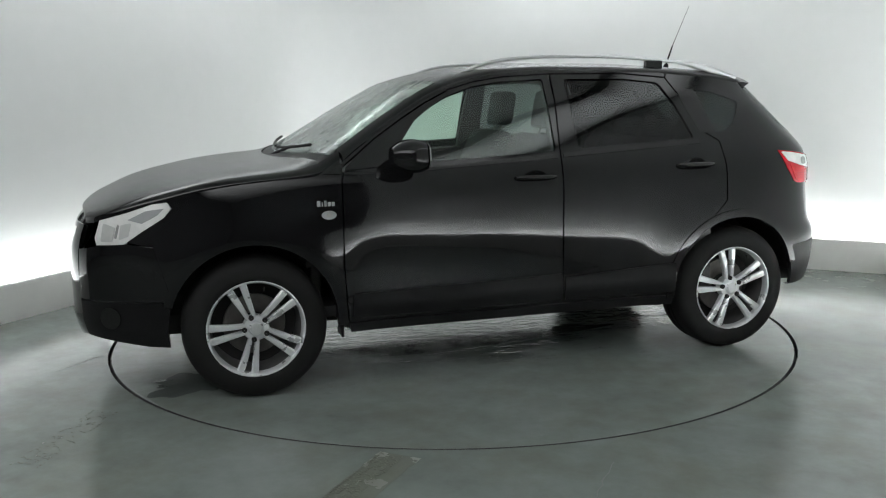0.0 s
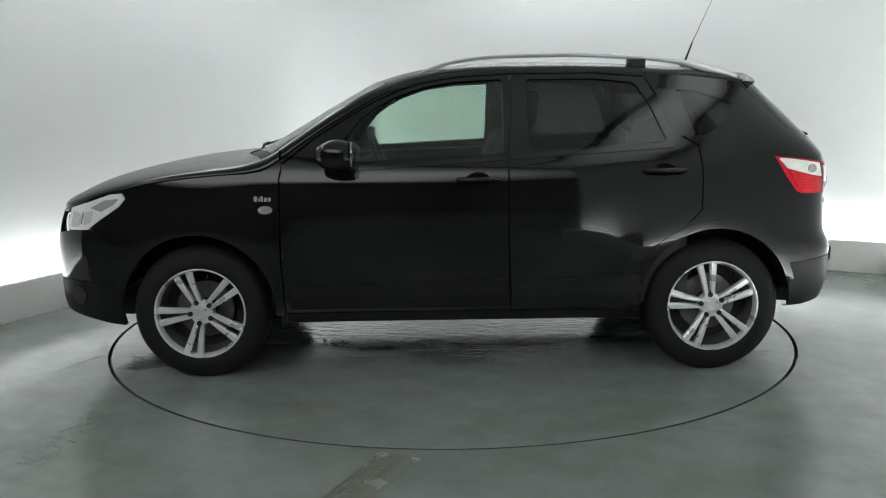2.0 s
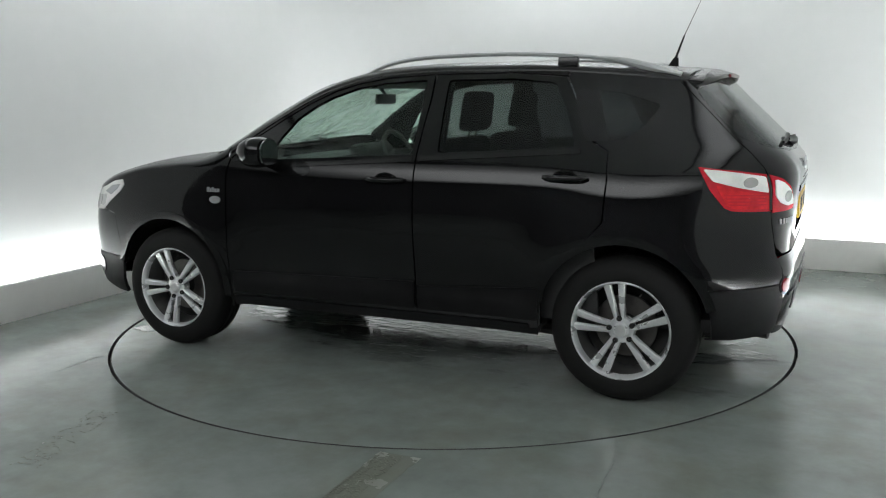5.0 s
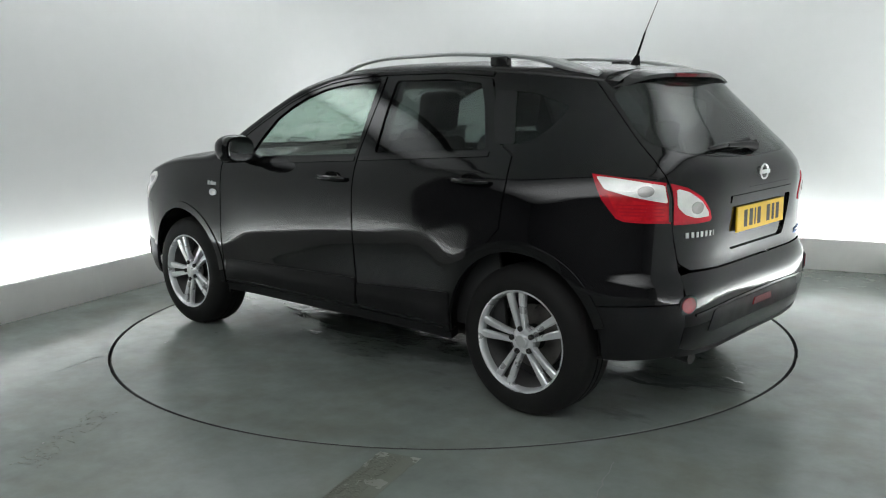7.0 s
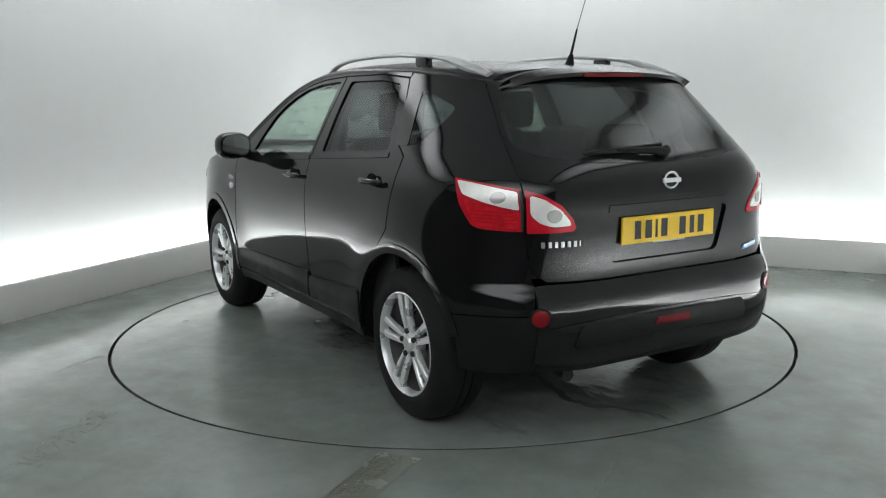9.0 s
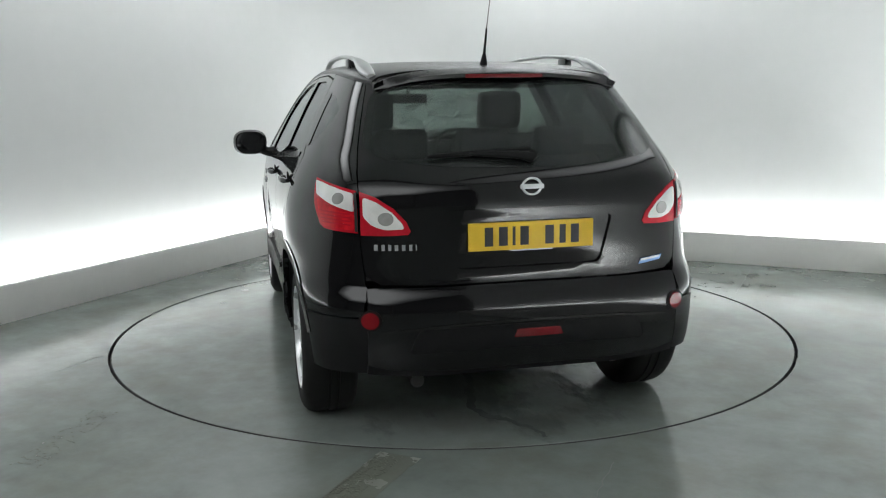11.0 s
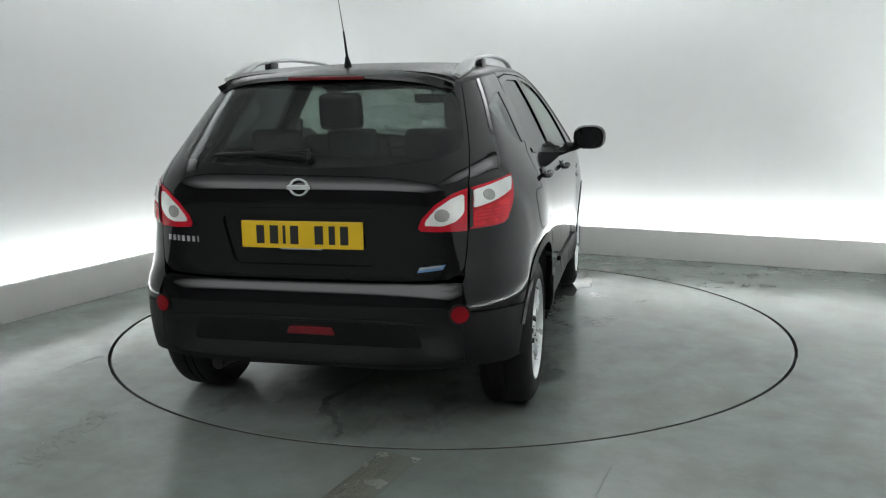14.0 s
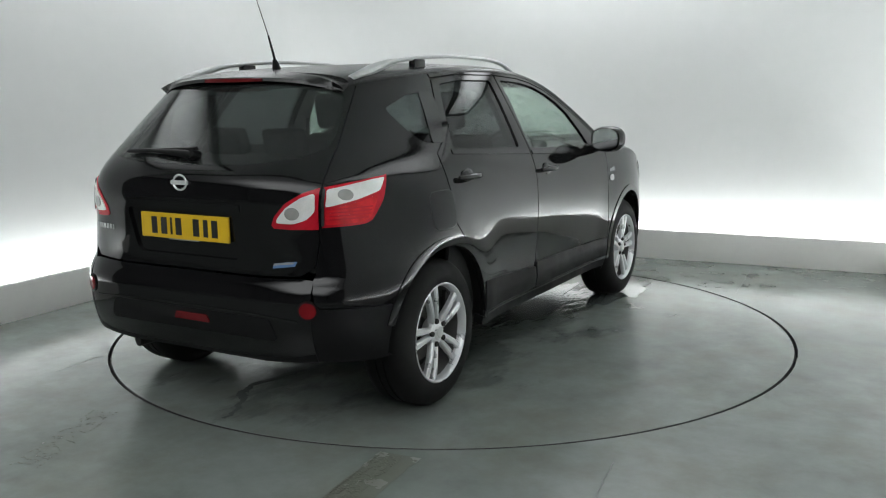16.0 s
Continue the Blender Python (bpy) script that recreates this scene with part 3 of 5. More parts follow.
def skin(name, outline, fn, material, parent, holes=(), thick=0.018, lift=0.0, step=0.04, mirror=False, label="", flip=False):
    """A piece of bodywork: the outline, given on the unrolled surface fn, filled, curved and thickened inwards."""
    from mathutils.geometry import delaunay_2d_cdt
    loops = [resample(outline, step)] + [resample(h, step) for h in holes]
    verts, edges = [], []
    for lp in loops:
        o = len(verts)
        verts += [Vector(p) for p in lp]
        edges += [(o + i, o + (i + 1) % len(lp)) for i in range(len(lp))]
    xs, ys = [p[0] for p in outline], [p[1] for p in outline]
    nx, ny = int((max(xs) - min(xs)) / step), int((max(ys) - min(ys)) / step)
    for i in range(1, nx + 1):
        for j in range(1, ny + 1):
            p = (min(xs) + i * step * .999, min(ys) + j * step * .999)
            if inside(p, outline) and not any(inside(p, h) for h in holes):
                if all(math.hypot(p[0] - q.x, p[1] - q.y) > step * .45 for q in verts[:sum(map(len, loops))]):
                    verts.append(Vector(p))
    vs, es, fs, *_ = delaunay_2d_cdt(verts, edges, [], 0, 1e-6)
    hl = [list(h) for h in holes]
    tris = []
    for f in fs:
        c = (sum(vs[i].x for i in f) / 3, sum(vs[i].y for i in f) / 3)
        if inside(c, outline) and not any(inside(c, h) for h in hl):
            tris.append(f)
    e = 1e-4
    pos, nor = [], []
    for v in vs:
        p = fn(v.x, v.y)
        n = (fn(v.x + e, v.y) - fn(v.x - e, v.y)).cross(fn(v.x, v.y + e) - fn(v.x, v.y - e))
        n = n.normalized() if n.length > 1e-14 else Vector((0, 1, 0))
        if n.dot(p - Vector((0, 0, .55 if p.z < 1.2 else .9))) < 0:
            n = -n
        pos.append(p + n * lift)
        nor.append(n)
    count = {}
    for f in tris:
        for a, b in ((f[0], f[1]), (f[1], f[2]), (f[2], f[0])):
            count[(a, b)] = 1
    rim = [(a, b) for a, b in count if (b, a) not in count]
    P, N, F = list(pos), list(nor), []
    for f in tris:
        t = tuple(f)
        g = (pos[t[1]] - pos[t[0]]).cross(pos[t[2]] - pos[t[0]])
        F.append(t if g.dot(nor[t[0]]) > 0 else t[::-1])
    if thick:
        inner = len(P)
        P += [p - n * thick for p, n in zip(pos, nor)]
        N += [-n for n in nor]
        F += [tuple(i + inner for i in f[::-1]) for f in F]
        for a, b in rim:
            q = [pos[a], pos[b], pos[b] - nor[b] * thick, pos[a] - nor[a] * thick]
            mid = (pos[a] + pos[b]) / 2
            g = (q[1] - q[0]).cross(q[2] - q[0])
            o = len(P)
            P += q
            if g.length > 1e-14:
                g.normalize()
            N += [g] * 4
            F.append((o, o + 1, o + 2, o + 3))
    if mirror:
        P = [Vector((p.x, -p.y, p.z)) for p in P]
        N = [Vector((n.x, -n.y, n.z)) for n in N]
        F = [f[::-1] for f in F]
    me = bpy.data.meshes.new(name)
    me.from_pydata(P, [], F)
    for p in me.polygons:
        p.use_smooth = True
    me.normals_split_custom_set_from_vertices(N)
    me.materials.append(material)
    ob = new(name, me)
    ob.parent = parent
    if label:
        ob["label"] = label
    return ob


def both(name, outline, fn, material, parent, **kw):
    """The piece on the left and its mirror image on the right."""
    return [skin(name, outline, fn, material, parent, mirror=m, **kw) for m in (False, True)]


def top_skin(name, x_front, x_back, v0, v1, material, parent, thick=0.015, nx=28, nv=28, label="", lift=0.0):
    """A piece of the upper surface between two edge lines, which depend on v."""
    rows = []
    for i in range(nx + 1):
        row = []
        for j in range(nv + 1):
            s = v0 + (v1 - v0) * j / nv
            v = math.sin(s * math.pi / 2) if abs(s) <= 1 else s
            x = x_front(v) + (x_back(v) - x_front(v)) * i / nx
            p = TOP(x, v)
            row.append(p + Vector((0, 0, lift)))
        rows.append(row)
    bm = bmesh.new()
    up = [[bm.verts.new(p) for p in r] for r in rows]
    dn = [[bm.verts.new(p + Vector((0, 0, -thick)) * 1.0) for p in r] for r in rows]
    for i in range(nx):
        for j in range(nv):
            bm.faces.new((up[i][j], up[i][j + 1], up[i + 1][j + 1], up[i + 1][j]))
            bm.faces.new((dn[i][j], dn[i + 1][j], dn[i + 1][j + 1], dn[i][j + 1]))
    for i in range(nx):
        bm.faces.new((up[i][0], up[i + 1][0], dn[i + 1][0], dn[i][0]))
        bm.faces.new((up[i + 1][nv], up[i][nv], dn[i][nv], dn[i + 1][nv]))
    for j in range(nv):
        bm.faces.new((up[0][j + 1], up[0][j], dn[0][j], dn[0][j + 1]))
        bm.faces.new((up[nx][j], up[nx][j + 1], dn[nx][j + 1], dn[nx][j]))
    bmesh.ops.recalc_face_normals(bm, faces=bm.faces)
    return part(name, bm, material, parent, label)


# ---------------------------------------------------------------- outlines of the panels, on the unrolled side
ARCH = 0.405
AZ = 0.362
G = 0.004       # half a panel gap
FRONT_GLASS = rounded([(.635, 1.10), (.565, 1.215), (.485, 1.315), (.395, 1.378), (.30, 1.427), (.16, 1.473), (0, 1.498), (-.245, 1.510), (-.245, 1.35), (-.243, 1.140)], .02)
REAR_GLASS = rounded([(-.375, 1.15), (-.365, 1.508), (-.72, 1.508), (-.93, 1.486), (-1.0, 1.37), (-1.075, 1.185)], .025)
QUARTER_GLASS = rounded([(-1.12, 1.21), (-1.055, 1.36), (-1.03, 1.455), (-1.25, 1.435), (-1.44, 1.375), (-1.37, 1.275), (-1.28, 1.215)], .03)
DOOR_TOP_F = [(.80, 1.15), (.70, 1.225), (.56, 1.312), (.42, 1.392), (.28, 1.455), (.13, 1.496), (-.02, 1.518), (-.28, 1.532)]
FRONT_DOOR = [(.87, .345), (.885, .62), (.88, 1.03), (.86, 1.10)] + DOOR_TOP_F + [(-.285, 1.40), (-.262, 1.15), (-.258, .78), (-.27, .345)]
REAR_DOOR = [(-.27 - 2 * G, .345), (-.258 - 2 * G, .78), (-.262 - 2 * G, 1.15), (-.285 - 2 * G, 1.40), (-.288 - 2 * G, 1.532), (-.72, 1.532), (-.98, 1.508), (-1.045, 1.40),
             (-1.13, 1.22), (-1.225, 1.165), (-1.235, 1.04), (-1.225, .85), (-1.12, .735), (-1.03, .655), (-.965, .56), (-.935, .45), (-.93, .345)]
TAIL_EDGE = curve_fn([(.55, .66), (.7, .655), (.9, .668), (1.0, .668), (1.1, .665), (1.2, .648), (1.35, .605), (1.5, .555)])


def quarter_outline():
    front = [(-.93 - G, .345), (-.935 - G, .45), (-.965 - G, .56), (-1.03 - G, .655), (-1.12 - G, .737), (-1.225 - G * 2, .85), (-1.235 - 2 * G, 1.04), (-1.225 - 2 * G, 1.168),
             (-1.13 - 2 * G, 1.225), (-1.045 - 2 * G, 1.402), (-.98 - 2 * G, 1.512)]
    top = [(x, SHOULDER(x) - .004) for x in (-1.0, -1.1, -1.2, -1.3, -1.4, -1.46, -1.515)]
    rear = []
    for k in range(15):
        z = 1.476 - (1.476 - .585) * k / 14
        rear.append((rear_x(TAIL_EDGE(z), z) + .001, z))
    low = [(-1.70, .565)]
    a = [(-BASE - ARCH * math.cos(radians(t)), AZ + ARCH * math.sin(radians(t))) for t in [30 + (183 - 30) * k / 26 for k in range(27)]]
    return front, top, rear, low, a


def make_body(car):
    # front doors
    for m in (False, True):
        d = skin("front_door", FRONT_DOOR, SIDE, M_PAINT, car, holes=[FRONT_GLASS], mirror=m, thick=.02, step=.026)
        skin("window", FRONT_GLASS, SIDE, M_GLASS, d, mirror=m, thick=.004, lift=-.008, label="clear greenish side glass")
        r = skin("rear_door", REAR_DOOR, SIDE, M_PAINT, car, holes=[REAR_GLASS], mirror=m, thick=.02, step=.026)
        skin("window", REAR_GLASS, SIDE, M_PRIVACY, r, mirror=m, thick=.004, lift=-.008, label="dark privacy glass")
        s = -1 if m else 1
        # belt strips, cladding strips and handles sit on their doors
        for door, x0, x1, z0, z1 in ((d, .56, -.245, 1.083, 1.127), (r, -.28, -1.10, 1.13, 1.178)):
            n = 16
            lo = [(x0 + (x1 - x0) * k / n, z0 + (z1 - z0) * k / n - .022) for k in range(n + 1)]
            hi = [(x, z + .022) for x, z in lo]
            skin("belt_strip", lo + hi[::-1], SIDE, M_TRIM, door, mirror=m, thick=.012, lift=.004, label="black weather strip under the window")
        for door, x0, x1 in ((d, .85, -.262), (r, -.282, -.925)):
            poly = rounded([(x0, .365), (x0, .482), (x1, .505 if x1 > -.5 else .522), (x1, .365)], .012)
            skin("door_cladding", poly, SIDE, M_CLAD, door, mirror=m, thick=.02, lift=.010, label="ribbed black plastic cladding")
        for door, x in ((d, -.11), (r, -1.045)):
            z = 1.012 if door is d else 1.045
            y = side_y(x, z)
            grip = []
            for k in range(9):
                u = k / 8
                grip.append((x + .105 - .21 * u, s * (y + .012 + .024 * math.sin(math.pi * u) ** .6), z + .004))
            part("door_handle", sweep(grip, [.010] + [.014] * 7 + [.010], 10), M_PAINT, door, "black pull handle")
            bm = revolve([(.002, -.004), (.038, -.004), (.046, 0.0), (.05, .003)], 20)
            bmesh.ops.scale(bm, verts=bm.verts, vec=(1.25, 1, .8))
            bmesh.ops.translate(bm, verts=bm.verts, vec=(x, s * (y + .001), z))
            part("handle_cup", bm, M_TRIM, door, "dark recessed cup behind the handle")
        make_mirror(d, s)
    # fenders with their upper strips
    top = [(x, SHOULDER(x) - .002) for x in (.885, .95, 1.05, 1.15, 1.25, 1.35, 1.45, 1.55, 1.62)]
    fender = [(.893, .62), (.888, 1.03), (.872, 1.105)] + top + HEAD_BACK + [(1.76, .76), (1.715, .60), (1.69, .50)] + \
        [(BASE + ARCH * math.cos(radians(t)), AZ + ARCH * math.sin(radians(t))) for t in [20 + (184 - 20) * k / 26 for k in range(27)]] + [(.875, .335)]
    for f, sg in zip(both("front_fender", fender, SIDE, M_PAINT, car, thick=.012), (1, -1)):
        top_skin("fender_top", lambda v: 2.055, lambda v: .885, sg * .80, sg * 1.0, M_PAINT, f, nx=26, nv=8)
        make_badge(f, sg)
    # rear quarters
    fr, tp, re, lw, ar = quarter_outline()
    both("rear_quarter", fr + tp + re + lw + ar, SIDE, M_PAINT, car, holes=[QUARTER_GLASS, TAIL_SIDE], thick=.015, step=.022)
    both("quarter_window", QUARTER_GLASS, SIDE, M_PRIVACY, car, thick=.004, lift=-.002, label="small dark triangular quarter glass")
    both("window_border", rounded([(-1.118, 1.212), (-1.055, 1.36), (-1.032, 1.453), (-1.150, 1.445), (-1.175, 1.36), (-1.225, 1.213)], .02), SIDE, M_TRIM, car, thick=.003, lift=.001, label="black printed border of the quarter glass")
    flap = lambda g: rounded([(-1.415 - g, .835 - g), (-1.225 + g, .835 - g), (-1.225 + g, 1.005 + g), (-1.415 - g, 1.005 + g)], .05)
    skin("fuel_flap_seam", flap(.004), SIDE, M_BLACK, car, mirror=True, thick=.003, lift=.0006, step=.03)
    skin("fuel_flap", flap(0), SIDE, M_PAINT, car, mirror=True, thick=.004, lift=.0016, step=.022, label="black fuel filler flap")
    # pillars and roof sides
    xs = [.885, .80, .70, .56, .42, .28, .13, -.02, -.28, -.5, -.72, -.98]
    dt = [(.868, 1.108)] + [(x + .004, z + .006) for x, z in DOOR_TOP_F] + [(-.5, 1.538), (-.72, 1.539), (-.985, 1.517)]
    both("roof_side", [(x, SHOULDER(x) - .001) for x in xs] + dt[::-1], SIDE, M_PAINT, car, thick=.03)
    # sills
    both("sill", [(.86, .290), (.87, .338), (-.93, .338), (-.92, .290)], SIDE, M_CLAD, car, thick=.05, label="black plastic sill")
    # top
    top_skin("bonnet", lambda v: 2.105 - .055 * abs(v) ** 2.6, lambda v: 1.16 - .20 * v * v, -.80, .80, M_WET, car, nx=34, nv=36, label="black bonnet with drying rain drops")
    top_skin("cowl", lambda v: 1.155 - .20 * v * v, lambda v: 1.085 - .20 * v * v, -.84, .84, M_CLAD, car, nx=4, nv=30, label="black plastic cowl under the windscreen", lift=-.006)
    top_skin("windscreen", lambda v: 1.10 - .20 * v * v, lambda v: .425 - .09 * v * v, -.75, .75, M_SCREEN, car, thick=.005, nx=24, nv=28, label="clear greenish windscreen, beaded with water and whitened for glare", lift=.002)
    for sg in (1, -1):
        top_skin("a_pillar", lambda v: 1.04 - .17 * v * v, lambda v: .41 - .09 * v * v, sg * .752, sg * 1.0, M_PAINT, car, thick=.03, nx=20, nv=8)
    top_skin("roof", lambda v: .42 - .09 * v * v, lambda v: -1.53 - .04 * (1 - v * v), -1.0, 1.0, M_WET, car, thick=.012, nx=34, nv=44, label="black roof beaded with rain drops")
    top_skin("headlining", lambda v: .37 - .09 * v * v, lambda v: -1.48, -.96, .96, M_LINING, car, thick=.02, nx=16, nv=20, label="light grey fabric headlining", lift=-.032)
    make_spoiler(car)
    make_rails(car)
    make_tailgate(car)
    make_tail_lamps(car)
    make_bumpers(car)
    make_head_lamps(car)
    make_arches(car)
    make_cabin(car)
    make_wipers(car)


HEAD_BACK = [(1.68, .958), (1.665, .935), (1.70, .895), (1.80, .835), (1.88, .785)]
HEAD_SIDE = [(1.685, .962), (1.75, .955), (1.86, .918), (1.92, .900), (1.985, .880), (2.012, .80), (2.005, .768), (1.885, .775), (1.805, .83), (1.705, .892), (1.67, .935)]
TAIL_SIDE = [(-1.628, 1.102), (-1.70, 1.094), (-1.80, 1.083), (rear_x(.668, 1.07) + .004, 1.068), (rear_x(.668, 1.0) + .004, 1.0), (rear_x(.668, .905) + .004, .905), (-1.82, .908), (-1.775, .912), (-1.745, .925), (-1.685, 1.000)]


def make_mirror(door, s):
    cx, cy, cz = .575, 1.002, 1.150
    secs = []
    for k in range(9):
        u = k / 8
        x = cx + .095 - .155 * u
        r = (math.sin(math.pi * (.10 + .62 * u))) ** .55
        secs.append([(x, s * (cy + .106 * r * (abs(math.cos(a)) ** .75) * math.copysign(1, math.cos(a))), cz + .080 * r * (abs(math.sin(a)) ** .75) * math.copysign(1, math.sin(a)))
                     for a in [2 * math.pi * j / 24 for j in range(24)]])
    m = part("door_mirror", loft(secs), M_PAINT, door, "black door mirror")
    # glass and foot are sub-pieces of the same door, set on the housing
    bm = bmesh.new()
    ring = [(cx - .067 - .05 * .088 * math.copysign(abs(math.cos(a)) ** .75, math.cos(a)), s * (cy + .084 * (abs(math.cos(a)) ** .75) * math.copysign(1, math.cos(a))), cz + .064 * (abs(math.sin(a)) ** .75) * math.copysign(1, math.sin(a))) for a in [2 * math.pi * j / 24 for j in range(24)]]
    a = [bm.verts.new(p) for p in ring]
    b = [bm.verts.new((p[0] - .004, p[1], p[2])) for p in ring]
    for i in range(24):
        bm.faces.new((a[i], a[(i + 1) % 24], b[(i + 1) % 24], b[i]))
    bm.faces.new(b)
    bmesh.ops.recalc_face_normals(bm, faces=bm.faces)
    part("mirror_glass", bm, M_MIRROR, door, "silvered mirror glass")
    y0 = side_y(.60, 1.09)
    part("mirror_foot", sweep([(.585, s * (y0 - .01), 1.085), (.58, s * (y0 + .03), 1.085), (.575, s * (y0 + .07), 1.10), (.57, s * (y0 + .10), 1.13)], [.035, .03, .028, .03], 12, .8), M_TRIM, door, "black mirror foot")


def on_side(x, z, s, out=.003):
    return Vector((x, s * (side_y(x, z) + out), z))


def bar_on(fn, u0, u1, w0, w1, lift, thick, material, parent, name, mirror=False, label=""):
    return skin(name, [(u0, w0), (u1, w0), (u1, w1), (u0, w1)], fn, material, parent, thick=thick, lift=lift, step=.03, mirror=mirror, label=label)


def make_badge(f, s):
    m = s < 0
    # plain silver bars in place of lettering, and an oval badge with a dark middle
    x = 1.01
    for k, w in enumerate((.017, .007, .012, .014, .015)):
        bar_on(SIDE, x, x - w, .918, .945 if k in (0, 2) else .938, .004, .004, M_BADGE, f, "badge_bar", m, "thin silver bar of a badge")
        x -= w + .005
    oval = [(.955 + .036 * math.cos(2 * math.pi * k / 24), .876 + .021 * math.sin(2 * math.pi * k / 24)) for k in range(24)]
    skin("oval_badge", oval, SIDE, M_BADGE, f, thick=.006, lift=.006, step=.02, mirror=m, label="silver oval badge")
    oval = [(.955 + .013 * math.cos(2 * math.pi * k / 16), .876 + .009 * math.sin(2 * math.pi * k / 16)) for k in range(16)]
    skin("badge_centre", oval, SIDE, M_LAMPGREY, f, thick=.004, lift=.009, step=.02, mirror=m, label="grey badge centre")


def make_spoiler(car):
    n, rows = 28, []
    for k in range(n + 1):
        v = -1 + 2 * k / n
        y = .542 * v
        xe = -1.672 + .045 * v * v + .06 * abs(v) ** 6        # trailing edge
        zt = 1.534 - .030 * v * v - .034 * abs(v) ** 6
        rows.append([(-1.42, y, 1.556 - .055 * v * v - .010 * abs(v) ** 6), (-1.50, y, 1.556 - .05 * v * v - .014 * abs(v) ** 6), (-1.60, y, zt + .010), (xe, y, zt - .012), (xe - .004, y, zt - .028),
                     (xe + .02, y, zt - .032), (-1.58, y, zt - .032), (-1.46, y, zt - .030)])
    sp = part("roof_spoiler", loft(rows), M_WET, car, "black roof spoiler above the tailgate")
    part("brake_light", box((-1.6785, -.17, 1.500), (-1.66, .17, 1.517), .004), M_REDDIM, sp, "dark red high brake light")


def make_rails(car):
    for s in (1, -1):
        line = curve_fn([(.24, 1.515), (.17, 1.545), (.08, 1.580), (0, 1.602), (-.14, 1.620), (-.3, 1.628), (-.6, 1.630), (-.9, 1.617), (-1.18, 1.590), (-1.30, 1.562), (-1.40, 1.535), (-1.50, 1.512)])
        pts, rad = [], []
        for k in range(37):
            x = .24 - 1.74 * k / 36
            pts.append((x, s * (.552 - .02 * (x + .6) ** 2), line(x)))
            rad.append(.010 if x > -1.12 else .010 + .013 * min(1, (-1.12 - x) / .2) * max(0.25, 1 - max(0, (-1.38 - x) / .14)))
        r = part("roof_rail", sweep(pts, rad, 10, 1.55), M_RAIL, car, "satin silver roof rail")
        for x, w in ((-.96, .05), (.16, .045), (-1.32, .07)):
            y = s * (.552 - .02 * (x + .6) ** 2)
            part("rail_foot", box((x - w, y - .018 if s > 0 else y - .018, 1.50 if x < 0 else 1.47), (x + w, y + .018, line(x) - .006), .006), M_TRIM, r, "black rail foot")
    ant = new("aerial")
    ant.parent = car
    ant["label"] = "thin black whip aerial on a rubber foot"
    x = -1.36
    bm = loft([[(x - .0 + a * .032 - .015 * z * 20, b * .02, 1.555 + z) for a, b in [(math.cos(t) * (1 - z * 11), math.sin(t) * (1 - z * 11)) for t in [2 * math.pi * k / 14 for k in range(14)]]] for z in (0, .012, .025, .04, .055)])
    part("aerial_foot", bm, M_CLAD, ant)
    part("aerial_spring", sweep([(x - .012, 0, 1.60), (x - .055, 0, 1.72)], [.0065, .0045], 8), M_CLAD, ant)
    part("aerial_rod", sweep([(x - .055, 0, 1.72), (x - .165, 0, 1.965)], [.0024, .0012], 6), M_STEEL, ant, "thin steel rod")


def strip_y(z0, z1, e=.004):
    """Outline across the rear between two heights, out to the tailgate's edge."""
    n = 12
    zs = [z0 + (z1 - z0) * k / n for k in range(n + 1)]
    return [(TAIL_EDGE(z) - e, z) for z in zs] + [(-TAIL_EDGE(z) + e, z) for z in zs[::-1]]


TAIL_GATE_LAMP = [(.662, 1.066), (.61, 1.047), (.545, 1.005), (.497, .952), (.482, .915), (.492, .903), (.56, .899), (.663, .898)]


